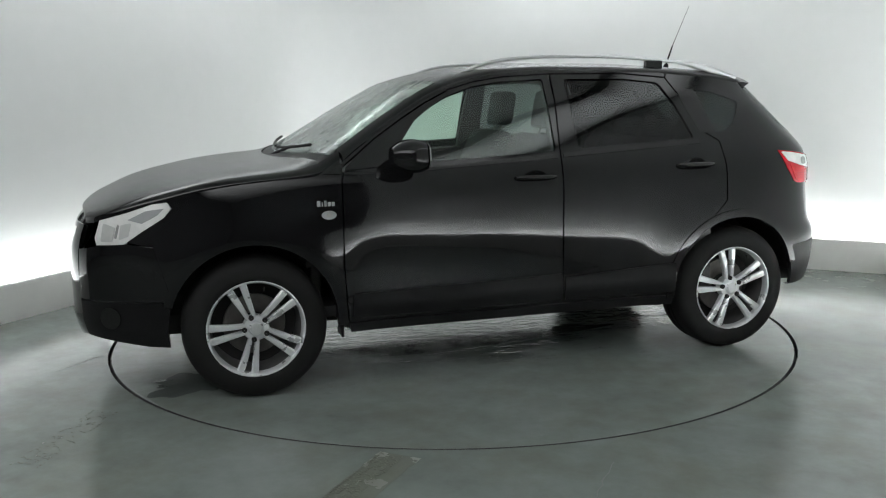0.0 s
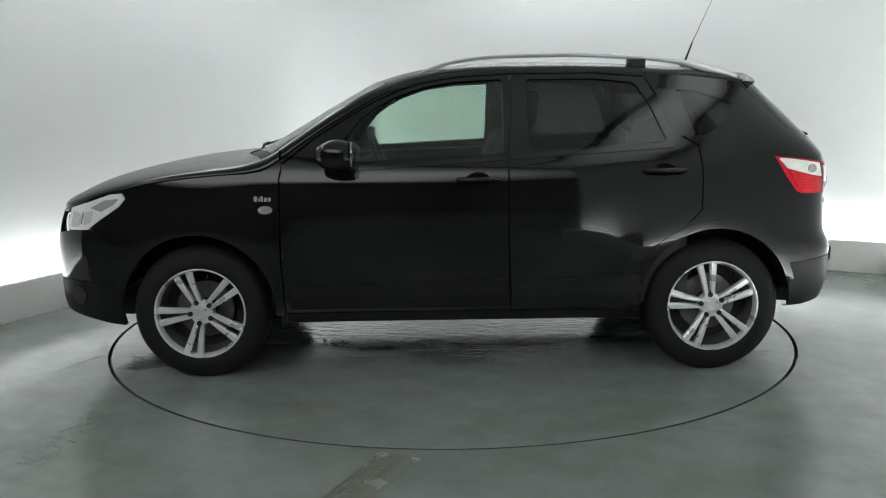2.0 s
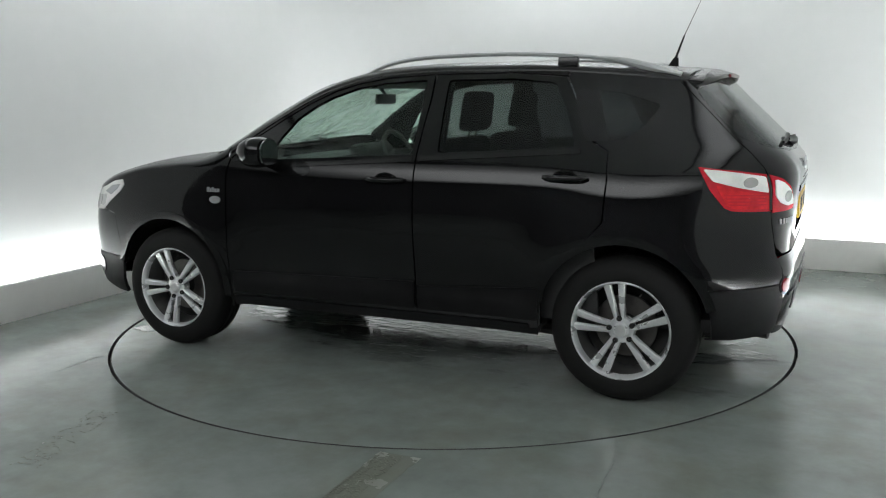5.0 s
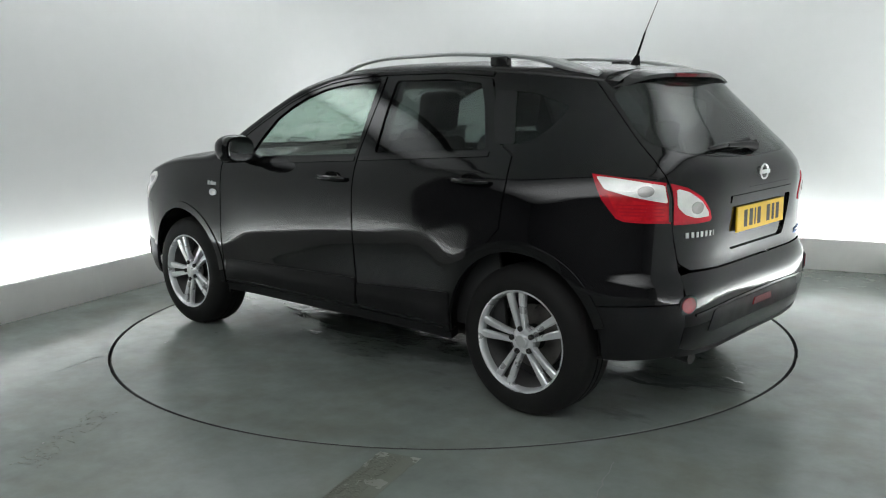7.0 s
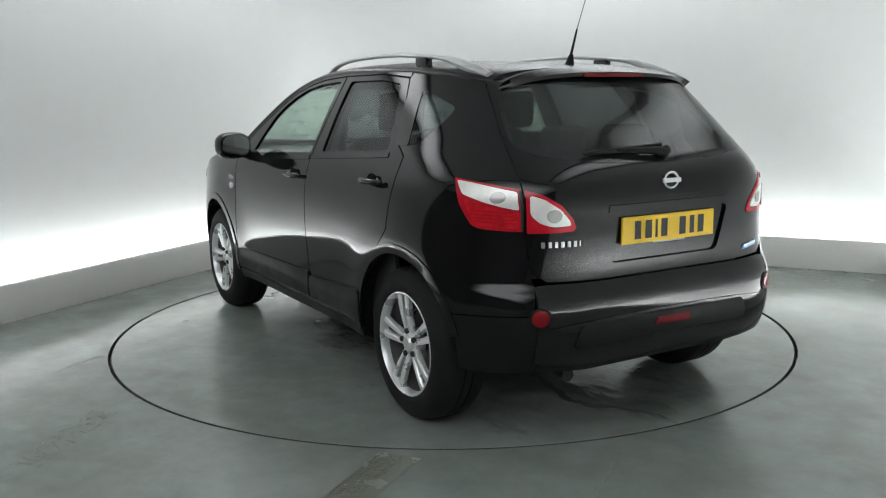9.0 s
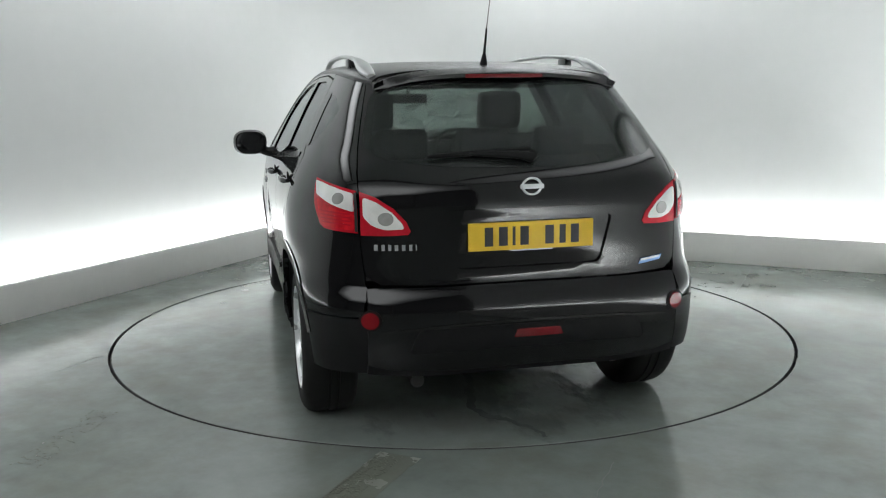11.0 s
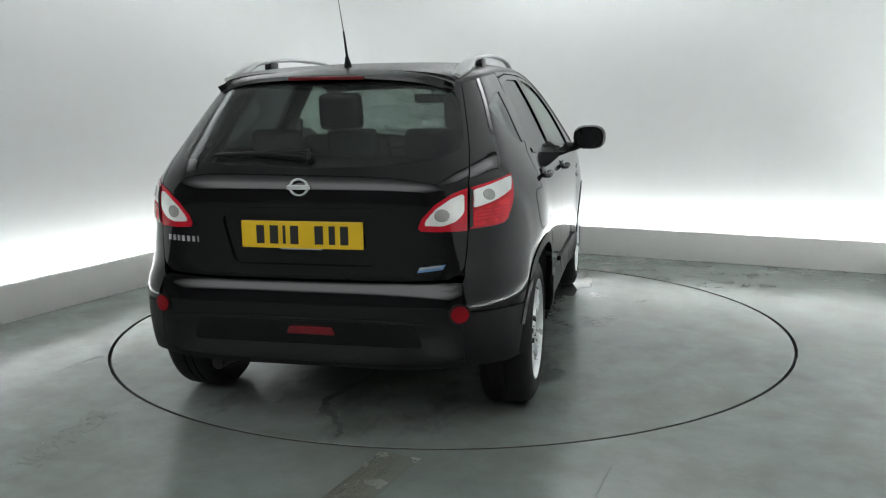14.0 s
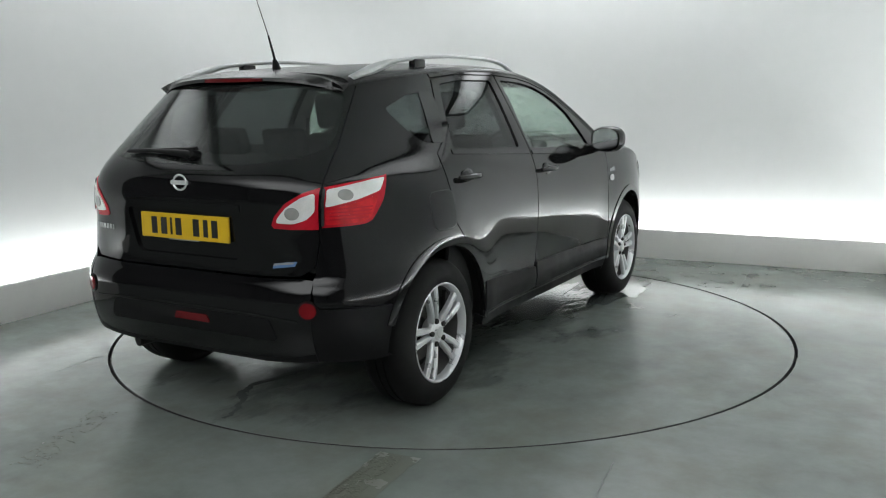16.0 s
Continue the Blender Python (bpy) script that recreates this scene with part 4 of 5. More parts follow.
def make_tailgate(car):
    glass = rounded([(.622, 1.222), (.55, 1.182), (.33, 1.155), (0, 1.146), (-.33, 1.155), (-.55, 1.182), (-.622, 1.222), (-.614, 1.28), (-.556, 1.45), (-.29, 1.492), (.29, 1.492), (.556, 1.45), (.614, 1.28)], .05)
    recess = rounded([(.345, .955), (.30, .755), (-.30, .755), (-.345, .955)], .03)
    low = [(.648, .74), (.60, .708), (.40, .698), (-.40, .698), (-.60, .708), (-.648, .74)]
    edge = [(TAIL_EDGE(z) - .002, z) for z in [.76 + (1.5 - .76) * k / 18 for k in range(19)]]
    outline = low[::-1] + edge + [(.40, 1.515), (-.40, 1.515)] + [(-y, z) for y, z in edge[::-1]]
    lampm = [(-y, z) for y, z in TAIL_GATE_LAMP]
    gate = skin("tailgate", outline, REAR, M_PAINT, car, holes=[glass, TAIL_GATE_LAMP, lampm, recess], thick=.02)
    skin("rear_window", glass, REAR, M_REARGLASS, gate, thick=.004, lift=.001, label="dark tinted rear window")
    skin("plate_recess", recess, REAR, M_PAINT, gate, thick=.01, lift=-.012, label="recess for the number plate")
    for m in (False, True):      # backing added behind the seam to keep light out of the gap
        zs = [.72 + .76 * k / 20 for k in range(21)]
        skin("gate_backing", [(TAIL_EDGE(z) - .028, z) for z in zs] + [(TAIL_EDGE(z) + .012, z) for z in zs[::-1]], REAR, M_DARK, gate, thick=.008, lift=-.026, mirror=m, label="black backing strip added to block light through the seam")
    skin("handle_bar", [(-.33, .962), (.33, .962), (.33, .992), (-.33, .992)], REAR, M_PAINT, gate, thick=.02, lift=.004, label="gloss black grip above the plate")
    skin("grip_edge", [(-.28, 1.016), (.16, 1.016), (.16, 1.019), (-.28, 1.019)], REAR, M_TRIM, gate, thick=.003, lift=.002, step=.03, label="thin bright crease line under the badge")
    plate = part("number_plate", box((rear_x(0, .88) - .004, -.262, .826), (rear_x(0, .88) + .006, .258, .937), .003), M_PLATE, gate, "yellow number plate with plain black bars", False)
    x = rear_x(0, .88) - .0045
    for y0, y1 in ((.198, .152), (.140, .092), (.078, .066), (.052, .005), (-.052, -.100), (-.112, -.150), (-.160, -.206)):
        part("plate_bar", box((x - .001, min(y0, y1) + .006 * (abs(y0 - y1) > .03), .844), (x, max(y0, y1) - .006 * (abs(y0 - y1) > .03), .919)), M_BLACK, plate, "plain black bar", False)
    part("plate_line", box((x - .002, -.09, .822), (x + .002, .09, .8265)), M_BADGE, plate, "thin pale line under the plate", False)
    # round badge: a ring with a bar across, both plain
    bx, bz = rear_x(0, 1.075) - .004, 1.075
    ring = revolve([(.032, 0), (.039, -.005), (.043, 0), (.039, .005), (.032, 0)], 36)
    bmesh.ops.rotate(ring, verts=ring.verts, matrix=Matrix.Rotation(radians(90), 3, "Z"))
    bmesh.ops.scale(ring, verts=ring.verts, vec=(1, 1, .86))
    bmesh.ops.translate(ring, verts=ring.verts, vec=(bx, 0, bz))
    part("badge_ring", ring, M_CHROME, gate, "chrome ring of a badge")
    part("badge_plank", box((bx - .008, -.048, bz - .0095), (bx + .004, .048, bz + .0095), .003), M_CHROME, gate, "chrome bar across the badge")
    # plain silver bars where the name stands, and a small blue badge
    y = .618
    for w in (.022, .020, .018, .022, .022, .020, .008):
        skin("name_bar", [(y, .841), (y - w * .6, .841), (y - w * .6, .864), (y, .864)], REAR, M_BADGE, gate, thick=.004, lift=.004, step=.03, label="plain silver bar of a name badge")
        y -= w + .005
    skin("blue_badge", [(-.475, .735), (-.575, .748), (-.585, .768), (-.485, .757)], REAR, M_BLUE, gate, thick=.005, lift=.005, label="small blue and silver badge")
    skin("badge_streak", [(-.48, .748), (-.57, .758), (-.575, .766), (-.485, .757)], REAR, M_BADGE, gate, thick=.003, lift=.007, label="silver streak of the badge")


def make_tail_lamps(car):
    for m in (False, True):
        lamp = skin("tail_light", TAIL_SIDE, SIDE, M_RED, car, mirror=m, thick=.03, lift=.004, step=.03, label="red and clear tail light")
        e = lambda z: rear_x(.668, z) + .012
        white = rounded([(-1.648, 1.091), (-1.72, 1.085), (-1.80, 1.074), (e(1.058), 1.057), (e(.988), .988), (-1.80, 1.012), (-1.693, 1.040)], .010)
        skin("clear_band", white, SIDE, M_CLEAR, lamp, mirror=m, thick=.006, lift=.009, step=.03, label="clear silver band")
        blob = [(-1.842 + .028 * math.cos(2 * math.pi * k / 18), 1.033 + .022 * math.sin(2 * math.pi * k / 18)) for k in range(18)]
        skin("bulb", blob, SIDE, M_LAMPGREY, lamp, mirror=m, thick=.004, lift=.012, step=.02, label="grey bulb seat")
        fin = rounded([(-1.704, 1.026), (-1.80, 1.001), (e(.978), .978), (e(.918), .916), (-1.785, .919), (-1.752, .936)], .008)
        skin("red_facet", fin, SIDE, M_REDDEEP, lamp, mirror=m, thick=.006, lift=.008, step=.03, label="deep red inner lens")
        for k in range(4):      # moulded ribs inside the red lens
            z0 = .936 + .014 * k
            skin("lens_rib", [(-1.765 + .008 * k, z0), (e(z0) + .012, z0 - .002), (e(z0) + .012, z0 + .003), (-1.765 + .008 * k, z0 + .005)], SIDE, M_RED, lamp, mirror=m, thick=.003, lift=.0105, step=.03)
        seam = [(e(z) - .010, z) for z in (.912, .96, 1.01, 1.06)]
        skin("lamp_seam", seam + [(x + .007, z) for x, z in seam[::-1]], SIDE, M_BLACK, lamp, mirror=m, thick=.004, lift=.010, step=.03, label="dark joint between the two lamps")
        gl = skin("gate_light", TAIL_GATE_LAMP, REAR, M_RED, car, mirror=m, thick=.03, lift=.004, step=.03, label="red rimmed clear tail light on the tailgate")
        inner = rounded([(.650, 1.046), (.605, 1.028), (.550, .990), (.512, .946), (.506, .926), (.575, .922), (.622, .938), (.652, .972)], .016)
        skin("clear_lens", inner, REAR, M_CLEAR, gl, mirror=m, thick=.006, lift=.009, step=.03, label="clear silver lens")
        blob = [(.572 + .028 * math.cos(2 * math.pi * k / 18), .965 + .026 * math.sin(2 * math.pi * k / 18)) for k in range(18)]
        skin("bulb", blob, REAR, M_LAMPGREY, gl, mirror=m, thick=.004, lift=.012, step=.02, label="grey bulb seat")


def make_bumpers(car):
    # rear: middle, and a corner on each side
    rear = [(.655, .60), (.650, .69), (.60, .696), (.40, .690), (-.40, .690), (-.60, .696), (-.650, .69), (-.655, .60), (-.655, .385), (-.55, .36), (-.3, .345), (.3, .345), (.55, .36), (.655, .385)]
    b = skin("rear_bumper", rear, REAR, M_PAINT, car, thick=.02, label="black rear bumper")
    e = lambda z: rear_x(.655, z)
    corner = [(-1.695, .56), (e(.58), .578), (e(.48), .48), (e(.385), .385), (e(.35), .35), (-1.80, .335), (-1.69, .335)] + \
        [(-BASE - ARCH * math.cos(radians(t)), AZ + ARCH * math.sin(radians(t))) for t in (-4, 5, 14, 22, 28)]
    both("bumper_corner", corner, SIDE, M_CLAD, b, thick=.02, step=.018)
    low = [(.655, .385), (.55, .36), (.3, .345), (-.3, .345), (-.55, .36), (-.655, .385), (-.655, .345), (-.4, .325), (.4, .325), (.655, .345)]
    skin("lower_lip", low, REAR, M_CLAD, b, thick=.02, lift=.001, label="matt black lower bumper lip")
    n = 20
    step_l = [(.60 - 1.2 * k / n, .535 - .018 * (abs(1 - 2 * k / n)) ** 3) for k in range(n + 1)]
    skin("bumper_line", step_l + [(y, z + .010) for y, z in step_l[::-1]], REAR, M_TRIM, b, thick=.008, lift=.005, label="raised moulding line")
    lower = [(.50, .43), (-.50, .43), (-.46, .528), (.46, .528)]
    skin("bumper_insert", rounded(lower, .03), REAR, M_CLAD, b, thick=.01, lift=.003, label="matt insert panel")
    skin("fog_light", rounded([(.075, .474), (-.135, .474), (-.12, .507), (.06, .507)], .008), REAR, M_REDDIM, b, thick=.008, lift=.008, label="dark red fog light")
    for s in (1, -1):
        c = [(s * .645 + .033 * math.cos(2 * math.pi * k / 24), .572 + .033 * math.sin(2 * math.pi * k / 24)) for k in range(24)]
        skin("reflector_ring", [(s * .645 + .043 * math.cos(2 * math.pi * k / 24), .572 + .042 * math.sin(2 * math.pi * k / 24)) for k in range(24)], REAR, M_CLAD, b, thick=.006, lift=.004, step=.02)
        skin("reflector", c, REAR, M_REDDARK, b, thick=.008, lift=.008, step=.02, label="round red reflector")
    # front: middle and corners
    fy = .62
    front = [(fy, .33), (fy, .855), (.3, .858), (-.3, .858), (-fy, .855), (-fy, .33), (-.3, .28), (.3, .28)]
    grille = rounded([(.40, .66), (.56, .835), (-.56, .835), (-.40, .66)], .03)
    intake = rounded([(.44, .35), (.40, .52), (-.40, .52), (-.44, .35)], .04)
    fb = skin("front_bumper", front, FACE, M_PAINT, car, holes=[grille, intake], thick=.02, label="black front bumper")
    skin("grille", grille, FACE, M_CLAD, fb, thick=.01, lift=-.03, label="black mesh grille")
    skin("intake", intake, FACE, M_CLAD, fb, thick=.01, lift=-.03, label="black mesh intake")
    for k in range(5):
        skin("grille_bar", [(.42, .68 + .03 * k), (-.42, .68 + .03 * k), (-.42, .688 + .03 * k), (.42, .688 + .03 * k)], FACE, M_TRIM, fb, thick=.012, lift=-.012)
        skin("intake_bar", [(.40, .37 + .03 * k), (-.40, .37 + .03 * k), (-.40, .378 + .03 * k), (.40, .378 + .03 * k)], FACE, M_TRIM, fb, thick=.012, lift=-.012)
    xe = lambda z: FACE(fy, z).x
    corner = [(1.693, .505), (1.718, .60), (1.762, .757), (1.885, .775), (1.985, .768), (xe(.745) - .002, .742), (xe(.6) - .002, .6), (xe(.52) - .002, .505)]
    both("front_corner", corner, SIDE, M_PAINT, fb, thick=.02)
    corner = [(1.697, .499), (xe(.52) - .002, .499), (xe(.4) - .002, .40), (xe(.33) - .002, .33), (1.80, .285), (1.71, .28), (1.718, .36)]
    both("front_lower_corner", corner, SIDE, M_CLAD, fb, thick=.02, lift=.003, label="matt black lower bumper corner")
    for m in (False, True):
        ring = [(1.965 + .045 * math.cos(2 * math.pi * k / 20), .425 + .052 * math.sin(2 * math.pi * k / 20)) for k in range(20)]
        skin("fog_lamp", ring, SIDE, M_TRIM, fb, thick=.01, lift=.010, step=.02, mirror=m, label="round front fog lamp")


def make_head_lamps(car):
    for m in (False, True):
        h = skin("headlight", HEAD_SIDE, SIDE, M_CLEAR, car, thick=.03, lift=.004, step=.03, mirror=m, label="clear angular headlight")
        for c, mt in (([(1.985, .785), (1.935, .785), (1.915, .850), (1.968, .868)], M_HEADFACET), ([(1.905, .795), (1.862, .810), (1.845, .872), (1.892, .862)], M_HEADFACET),
                      ([(1.925, .800), (1.915, .800), (1.898, .862), (1.906, .866)], M_LAMPGREY)):
            skin("lamp_facet", rounded(c, .008), SIDE, mt, h, thick=.005, lift=.007, step=.02, mirror=m, label="silvered lamp facet")
        fin = [(1.70, .935), (1.78, .925), (1.86, .885), (1.80, .868), (1.73, .905)]
        skin("lamp_fin", fin, SIDE, M_BADGE, h, thick=.006, lift=.007, step=.03, mirror=m, label="bright inner reflector")


def make_arches(car):
    for bx in (BASE, -BASE):
        n = 30
        a0, a1 = (16, 184) if bx > 0 else (-5, 172)
        angles = [radians(a0 + (a1 - a0) * k / n) for k in range(n + 1)]
        inner = [(bx + (ARCH - .012) * math.cos(a), AZ + (ARCH - .012) * math.sin(a)) for a in angles]
        outer = [(bx + (ARCH + .03) * math.cos(a), AZ + (ARCH + .03) * math.sin(a)) for a in angles]
        if bx < 0:
            inner = [(-BASE + (ARCH - .012) * math.cos(a), AZ + (ARCH - .012) * math.sin(a)) for a in [radians(-5 + 170 * k / n) for k in range(n + 1)]]
            outer = [(-BASE + (ARCH + .03) * math.cos(a), AZ + (ARCH + .03) * math.sin(a)) for a in [radians(-5 + 170 * k / n) for k in range(n + 1)]]
        both("arch_trim", inner + outer[::-1], SIDE, M_PAINT, car, thick=.03, lift=.005, label="black plastic wheel arch lip")
        for s in (1, -1):
            bm = bmesh.new()
            rings = []
            angs = [radians(a0 + (a1 - a0) * k / 28) for k in range(29)]
            pts = [(bx + (ARCH + .002) * math.cos(a), AZ + (ARCH + .002) * math.sin(a)) for a in angs]
            rings.append([bm.verts.new((x, s * .50, z)) for x, z in pts])
            rings.append([bm.verts.new((x, s * (side_y(x, z) - .016), z)) for x, z in pts])
            for k in range(28):
                bm.faces.new((rings[0][k], rings[0][k + 1], rings[1][k + 1], rings[1][k]))
            c = bm.verts.new((bx, s * .50, AZ - .05))
            for k in range(28):
                bm.faces.new((rings[0][k + 1], rings[0][k], c))
            r = bmesh.ops.solidify(bm, geom=list(bm.faces), thickness=.008)
            part("wheel_liner", bm, M_UNDER, car, "dark wheel housing")
            if bx > 0:
                part("mud_flap", box((.890, s * .80 - .055, .262), (.905, s * .80 + .055, .38), .004), M_CLAD, car, "black mud flap")
    bm = bmesh.new()
    add_box(bm, (-.90, -.80, .288), (.88, .80, .34), .02)
    add_box(bm, (-1.75, -.49, .25), (2.0, .49, .36), .03)
    add_box(bm, (-1.95, -.60, .345), (-1.72, .60, .42), .03)
    add_box(bm, (-1.6, .12, .215), (-1.15, .42, .30), .03)
    part("underbody", bm, M_UNDER, car, "dark underbody with exhaust box")
    part("exhaust_pipe", sweep([(1.0, .10, .27), (.2, .14, .265), (-.6, .20, .26), (-1.15, .28, .27), (-1.75, .42, .30), (-1.93, .45, .29)], [.028] * 6, 10), M_UNDER, car, "dull exhaust pipe")
    for s in (1, -1):
        part("trailing_arm", sweep([(-.82, s * .66, .275), (-.98, s * .64, .262), (-1.2, s * .60, .275), (-1.32, s * .58, .31)], [.03, .042, .036, .03], 8), M_UNDER, car, "dark suspension arm")
        part("jack_point", box((-.74, s * .74 - .03, .265), (-.60, s * .74 + .03, .30), .008), M_UNDER, car, "sill jacking point")


def cushion(points, halfw, bev=.05):
    """An upholstered block: a side outline (x, z) given a width and soft edges."""
    bm = bmesh.new()
    a = [bm.verts.new((x, -halfw, z)) for x, z in points]
    b = [bm.verts.new((x, halfw, z)) for x, z in points]
    n = len(a)
    for i in range(n):
        bm.faces.new((a[i], a[(i + 1) % n], b[(i + 1) % n], b[i]))
    bm.faces.new(a[::-1])
    bm.faces.new(b)
    bmesh.ops.recalc_face_normals(bm, faces=bm.faces)
    bmesh.ops.bevel(bm, geom=list(bm.edges), offset=bev, segments=3, affect="EDGES", profile=.55)
    return bm


def make_cabin(car):
    def put(name, bm, mat, at, label="", parent=car):
        bmesh.ops.translate(bm, verts=bm.verts, vec=at)
        return part(name, bm, mat, parent, label)
    for y in (.37, -.37):
        seat = put("front_seat", cushion([(.38, .50), (.40, .66), (-.08, .62), (-.16, .50)], .25), M_SEAT, (0, y, 0), "dark cloth front seat")
        put("seat_back", cushion([(-.02, .58), (-.18, .56), (-.40, 1.16), (-.36, 1.22), (-.27, 1.20), (-.14, .90)], .26), M_SEAT, (0, y, 0), "", seat)
        put("headrest", cushion([(-.33, 1.24), (-.44, 1.24), (-.47, 1.445), (-.37, 1.455)], .125, .04), M_SEAT, (0, y, 0), "", seat)
        for dy in (.05, -.05):
            part("headrest_post", sweep([(-.36, y + dy, 1.18), (-.40, y + dy, 1.30)], [.007, .007], 8), M_STEEL, seat)
    bench = put("rear_seat", cushion([(-.55, .48), (-.55, .64), (-1.05, .62), (-1.10, .48)], .62), M_SEAT, (0, 0, 0), "dark cloth rear bench")
    put("seat_back", cushion([(-.98, .58), (-1.14, .56), (-1.36, 1.10), (-1.30, 1.16), (-1.22, 1.14), (-1.08, .86)], .60), M_SEAT, (0, 0, 0), "", bench)
    for y in (.38, 0, -.38):
        put("headrest", cushion([(-1.26, 1.15), (-1.35, 1.14), (-1.38, 1.27), (-1.30, 1.285)], .12, .03), M_SEAT, (0, y, 0), "", bench)
    dash = part("dashboard", loft([[(x, y, z) for x, z in ((1.05, .60), (1.02, 1.05 - .03 * abs(y)), (.85, 1.09 - .03 * abs(y)), (.66, 1.07 - .03 * abs(y)), (.60, .98), (.64, .75), (.72, .60))] for y in (-.74, -.5, -.2, .2, .5, .74)]), M_CABIN, car, "dark plastic dashboard")
    part("instrument_hood", cushion([(.74, 1.02), (.72, 1.12), (.62, 1.135), (.58, 1.10), (.60, 1.0)], .17, .02), M_CABIN, car).location = (0, -.36, 0)
    w = revolve([(.178 + .015 * math.cos(a), .015 * math.sin(a)) for a in [2 * math.pi * k / 8 for k in range(9)]], 32)
    bmesh.ops.rotate(w, verts=w.verts, matrix=Matrix.Rotation(radians(-90), 3, "Z"))
    bmesh.ops.rotate(w, verts=w.verts, matrix=Matrix.Rotation(radians(24), 3, "Y"))
    bmesh.ops.translate(w, verts=w.verts, vec=(.44, -.36, 1.04))
    wheel = part("steering_wheel", w, M_CABIN, car, "black three-spoke steering wheel")
    part("column", sweep([(.66, -.36, .96), (.45, -.36, 1.035)], [.05, .06], 12), M_CABIN, wheel)
    for a in (0, 180, 270):
        d = Vector((0, math.cos(radians(a)), math.sin(radians(a)))) * .17
        d.rotate(Euler((0, radians(24), 0)))
        c = Vector((.445, -.36, 1.035))
        part("spoke", sweep([tuple(c), tuple(c + d)], [.022, .014], 8), M_CABIN, wheel)
    part("rear_view_mirror", cushion([(.36, 1.385), (.34, 1.38), (.335, 1.44), (.355, 1.445)], .12, .009), M_CABIN, car, "interior mirror")
    part("mirror_stem", sweep([(.35, 0, 1.44), (.385, 0, 1.485)], [.012, .012], 8), M_CABIN, car)
    for s in (1, -1):
        inner = lambda x, z: Vector((x, side_y(x, z) - .075 + .0, z))
        skin("door_lining", [(.85, .36), (.80, 1.06), (-.20, 1.09), (-1.15, 1.13), (-1.2, .36)], inner, M_CABIN, car, thick=.02, mirror=s < 0, label="dark inner door lining")
        skin("b_pillar_lining", [(-.235, 1.08), (-.26, 1.53), (-.37, 1.53), (-.39, 1.08)], lambda x, z: Vector((x, side_y(x, z) - .035, z)), M_CABIN, car, thick=.03, mirror=s < 0)
        skin("d_pillar_lining", [(-1.12, 1.10), (-1.08, 1.48), (-1.04, 1.50), (-1.45, 1.46), (-1.70, 1.16), (-1.5, 1.10), (-1.40, 1.20), (-1.46, 1.39), (-1.25, 1.45), (-1.09, 1.46)],
             lambda x, z: Vector((x, side_y(x, z) - .03, z)), M_CABIN, car, thick=.02, mirror=s < 0)
    part("cabin_floor", box((-1.9, -.74, .34), (1.0, .74, .40), .01), M_CABIN, car)
    part("parcel_shelf", box((-1.88, -.62, 1.03), (-1.32, .62, 1.06), .01), M_CABIN, car, "dark load cover behind the rear seat")
    part("bulkhead", box((.98, -.74, .40), (1.03, .74, 1.03), .01), M_UNDER, car)
    part("load_panel", box((-1.34, -.70, .40), (-1.30, .70, 1.04), .01), M_UNDER, car)
    part("belt", sweep([(-.30, .66, 1.30), (-.29, .70, 1.0), (-.27, .72, .7)], [.02, .02, .02], 6, .3), M_SEAT, car, "dark seat belt")


def make_wipers(car):
    for y0, y1 in ((.58, .05), (-.02, -.56)):
        pts = []
        for k in range(9):
            v = (y0 + (y1 - y0) * k / 8) / .80
            x = 1.075 - .20 * v * v
            p = TOP(x, v * .9)
            pts.append((p.x + .01, p.y, p.z + .016))
        w = part("wiper", sweep(pts, [.008] * 9, 8), M_CLAD, car, "black windscreen wiper")
        part("wiper_arm", sweep([(1.12 - .2 * (y1 / .8) ** 2, y1 * .95, 1.115), pts[4]], [.012, .007], 8), M_CLAD, w)
    pts = []
    for k in range(11):
        y = .40 - .42 * k / 10
        p = REAR(y, 1.188 + .018 * k / 10)
        pts.append((p.x - .016, p.y, p.z + .008))
    w = part("rear_wiper", sweep(pts, [.006] + [.010] * 9 + [.012], 8), M_CLAD, car, "black rear wiper")
    p = REAR(-.0, 1.185)
    part("wiper_arm", sweep([(p.x - .02, p.y - .02, p.z), (p.x - .028, .03, 1.195), (pts[4][0] - .008, pts[4][1], pts[4][2])], [.024, .017, .008], 10), M_CLAD, w)
    part("wiper_pivot", sweep([(p.x + .01, p.y - .02, p.z - .005), (p.x - .035, p.y - .02, p.z + .012)], [.026, .020], 12), M_CLAD, w)


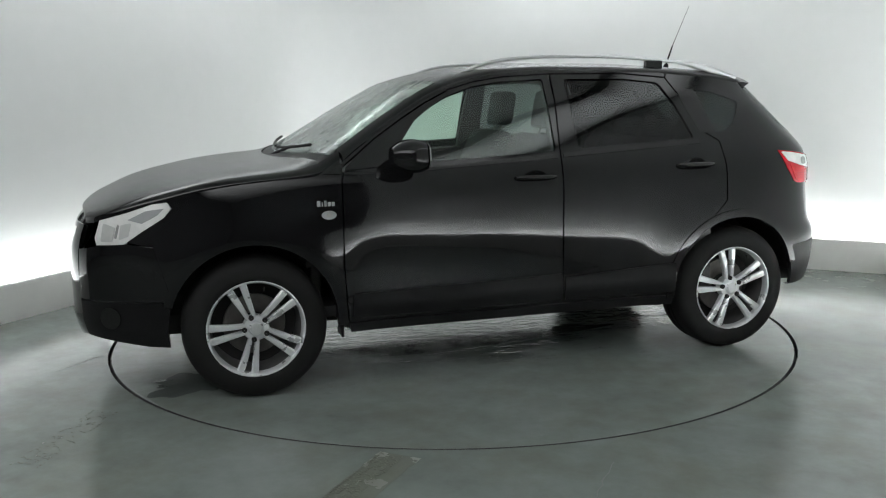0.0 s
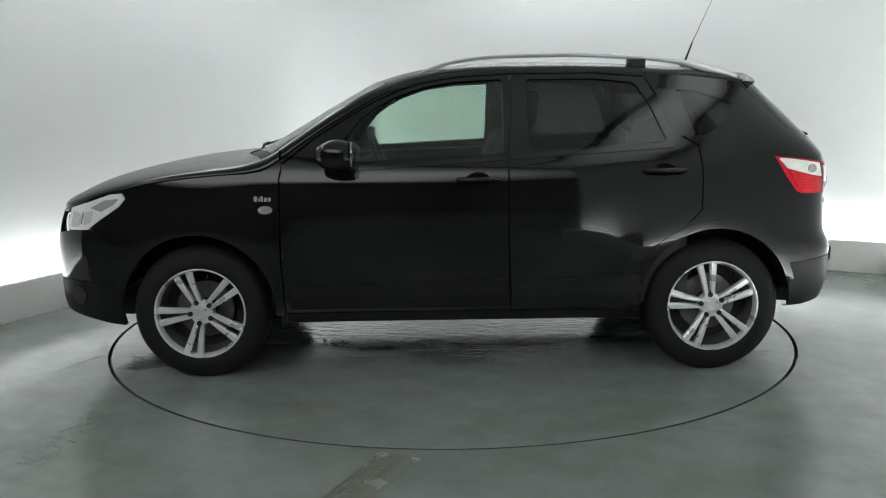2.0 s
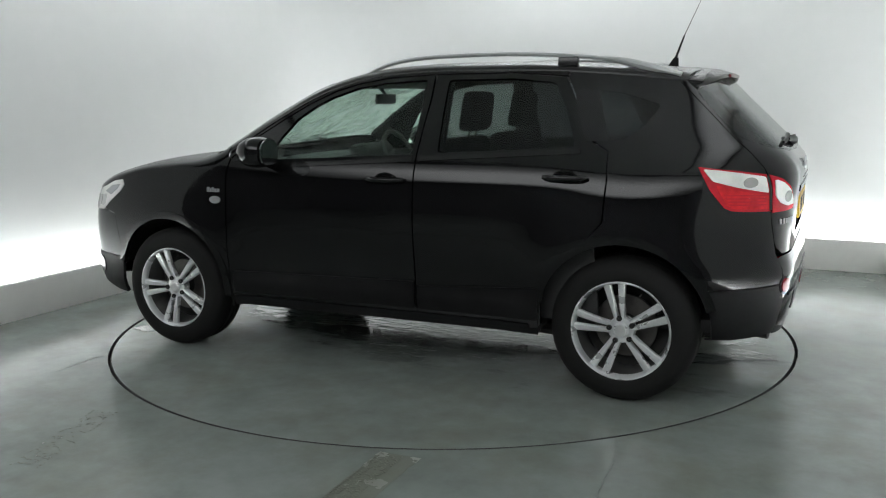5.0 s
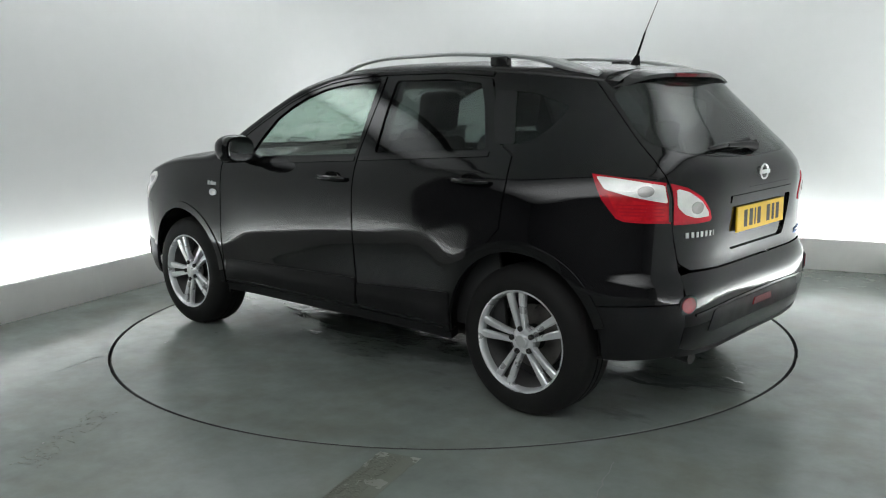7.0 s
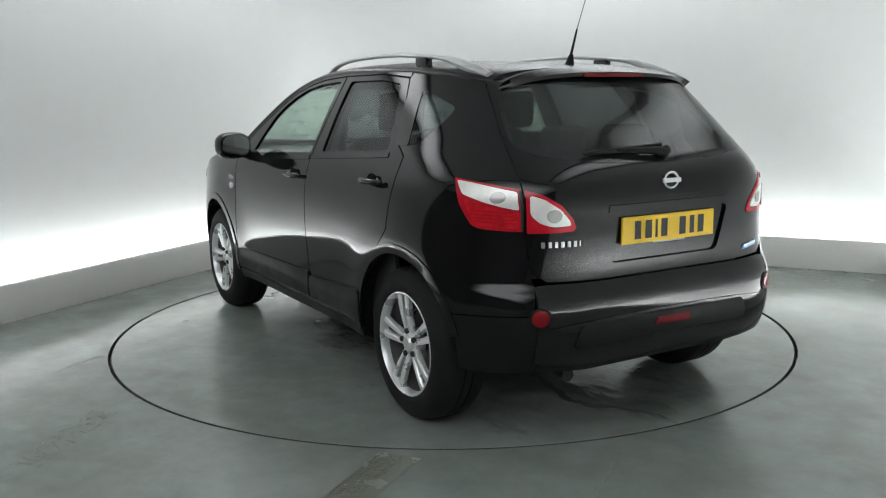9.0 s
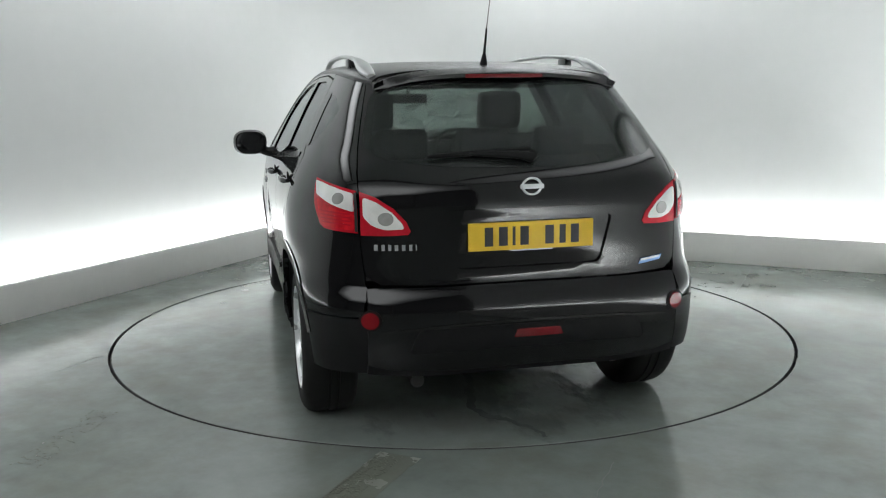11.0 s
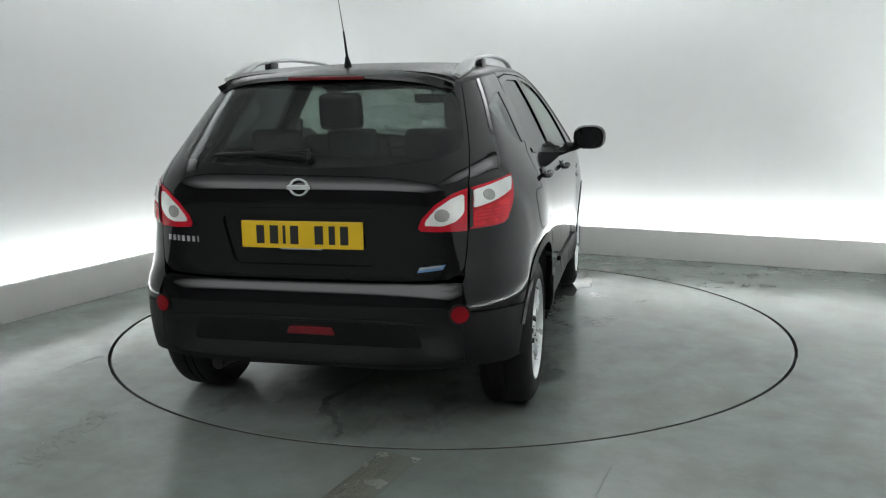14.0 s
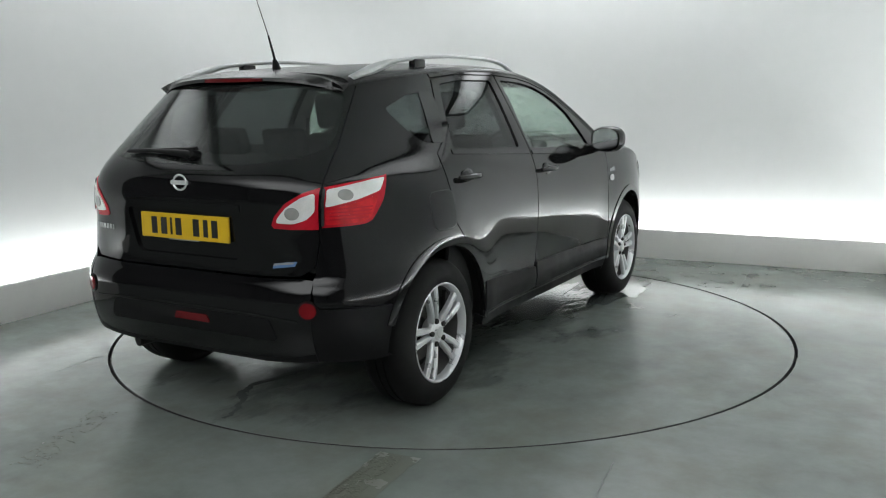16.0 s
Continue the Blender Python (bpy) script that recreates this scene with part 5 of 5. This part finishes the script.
# ---------------------------------------------------------------- wheels
def make_wheel(car, x, s, turn):
    """An alloy wheel of five double spokes; s: the side, turn: degrees by which the spokes are turned."""
    w = new("wheel")
    w.parent = car
    w.matrix_basis = pose(x, s * HUB_Y, HUB_Z, 0, 0, 0 if s > 0 else 180)
    w["label"] = "silver five double-spoke alloy wheel with a black tyre"
    R = TYRE_R
    prof = [(.232, .012), (.240, .018), (.262, .020), (.290, .018), (.318, .006), (.334, -.010), (.342, -.028), (R, -.055), (R, -.085), (.338, -.0865), (.338, -.0935), (R, -.095), (R, -.125), (.338, -.1265), (.338, -.1335), (R, -.135), (R, -.17), (.338, -.195), (.318, -.212), (.275, -.222), (.235, -.212)]
    part("tyre", revolve(prof, 72), M_TYRE, w, "black rubber tyre")
    rim = [(.236, .008), (.234, .016), (.229, .017), (.224, .010), (.219, -.006), (.216, -.022), (.221, -.024), (.232, .004)]
    rim = part("rim", revolve(rim, 72), M_ALLOY, w, "silver alloy rim")
    part("barrel", revolve([(.216, -.0225), (.212, -.05), (.205, -.12), (.215, -.205), (.236, -.212), (.222, -.03)], 72), M_BARREL, rim, "dull dark grey inner barrel")
    part("brake_disc", revolve([(.06, -.105), (.148, -.105), (.150, -.112), (.148, -.125), (.06, -.125)], 40), M_STEEL, w, "worn steel brake disc")
    part("back_plate", revolve([(.001, -.150), (.16, -.150), (.204, -.14), (.204, -.16), (.001, -.165)], 32), M_UNDER, w, "dark hub carrier")
    hub = part("hub", revolve([(.001, .004), (.030, .004), (.033, .001), (.038, -.006), (.058, -.011), (.064, -.020), (.062, -.06), (.001, -.06)], 36), M_ALLOY, w)
    part("centre_cap", revolve([(.001, .0075), (.024, .0065), (.028, .003)], 28), M_RAIL, w, "silver centre cap")
    sp = None
    for k in range(5):
        base = turn + 72 * k
        for d in (-1, 1):
            a0, a1 = radians(base), radians(base + d * 13.5)
            secs = []
            for i in range(9):
                u = i / 8
                r = .052 + (.226 - .052) * u
                off = d * (.0160 + .014 * u + .006 * u * u)
                ca, sa = math.cos(a0), math.sin(a0)
                cx, cz = r * ca - off * sa, r * sa + off * ca
                hw = .0102 + .0086 * u
                yy = -.008 + .014 * math.sin(math.pi * min(1, u * .62)) - .004 * u
                depth = .030 - .008 * u
                ring = []
                for (tt, hh) in ((-1, -depth), (-1, -.006), (-.62, 0), (.62, 0), (1, -.006), (1, -depth)):
                    ring.append((cx - tt * hw * sa, yy + hh, cz + tt * hw * ca))
                secs.append(ring)
            part("spoke", loft(secs), M_ALLOY, w)
        ab = radians(base + 0)
        bm = revolve([(.001, .001), (.006, .001), (.0105, .0035), (.0125, .001), (.013, -.012)], 14)
        bmesh.ops.translate(bm, verts=bm.verts, vec=(.056 * math.cos(ab), -.001, .056 * math.sin(ab)))
        part("wheel_nut", bm, M_UNDER, w, "dark wheel nut in its recess")
    part("valve", sweep([(.20 * math.cos(radians(turn + 36)), -.004, .20 * math.sin(radians(turn + 36))), (.185 * math.cos(radians(turn + 36)), .012, .185 * math.sin(radians(turn + 36)))], [.004, .003], 8), M_UNDER, w)
    return w


def make_car():
    car = new("car")
    tagged(car, "black five-door crossover car, wet, on the turntable", "car")
    make_body(car)
    # spoke angles as seen on the outer face
    make_wheel(car, BASE, 1, 180 - 113)
    make_wheel(car, -BASE, 1, 180 - 99)
    make_wheel(car, BASE, -1, 100)
    make_wheel(car, -BASE, -1, 75)
    return car


car = make_car()


# ---------------------------------------------------------------- what turns
def motions():
    """The turntable carries the car round at an even pace."""
    times = [0.5 * k for k in range(33)]
    walk(turntable, [(t, pose(0, 0, 0, 0, 0, heading(t))) for t in times])
    walk(car, [(t, pose(0, 0, 0, 0, 0, heading(t)) @ pose(CAR_X, CAR_Y, 0)) for t in times])


motions()
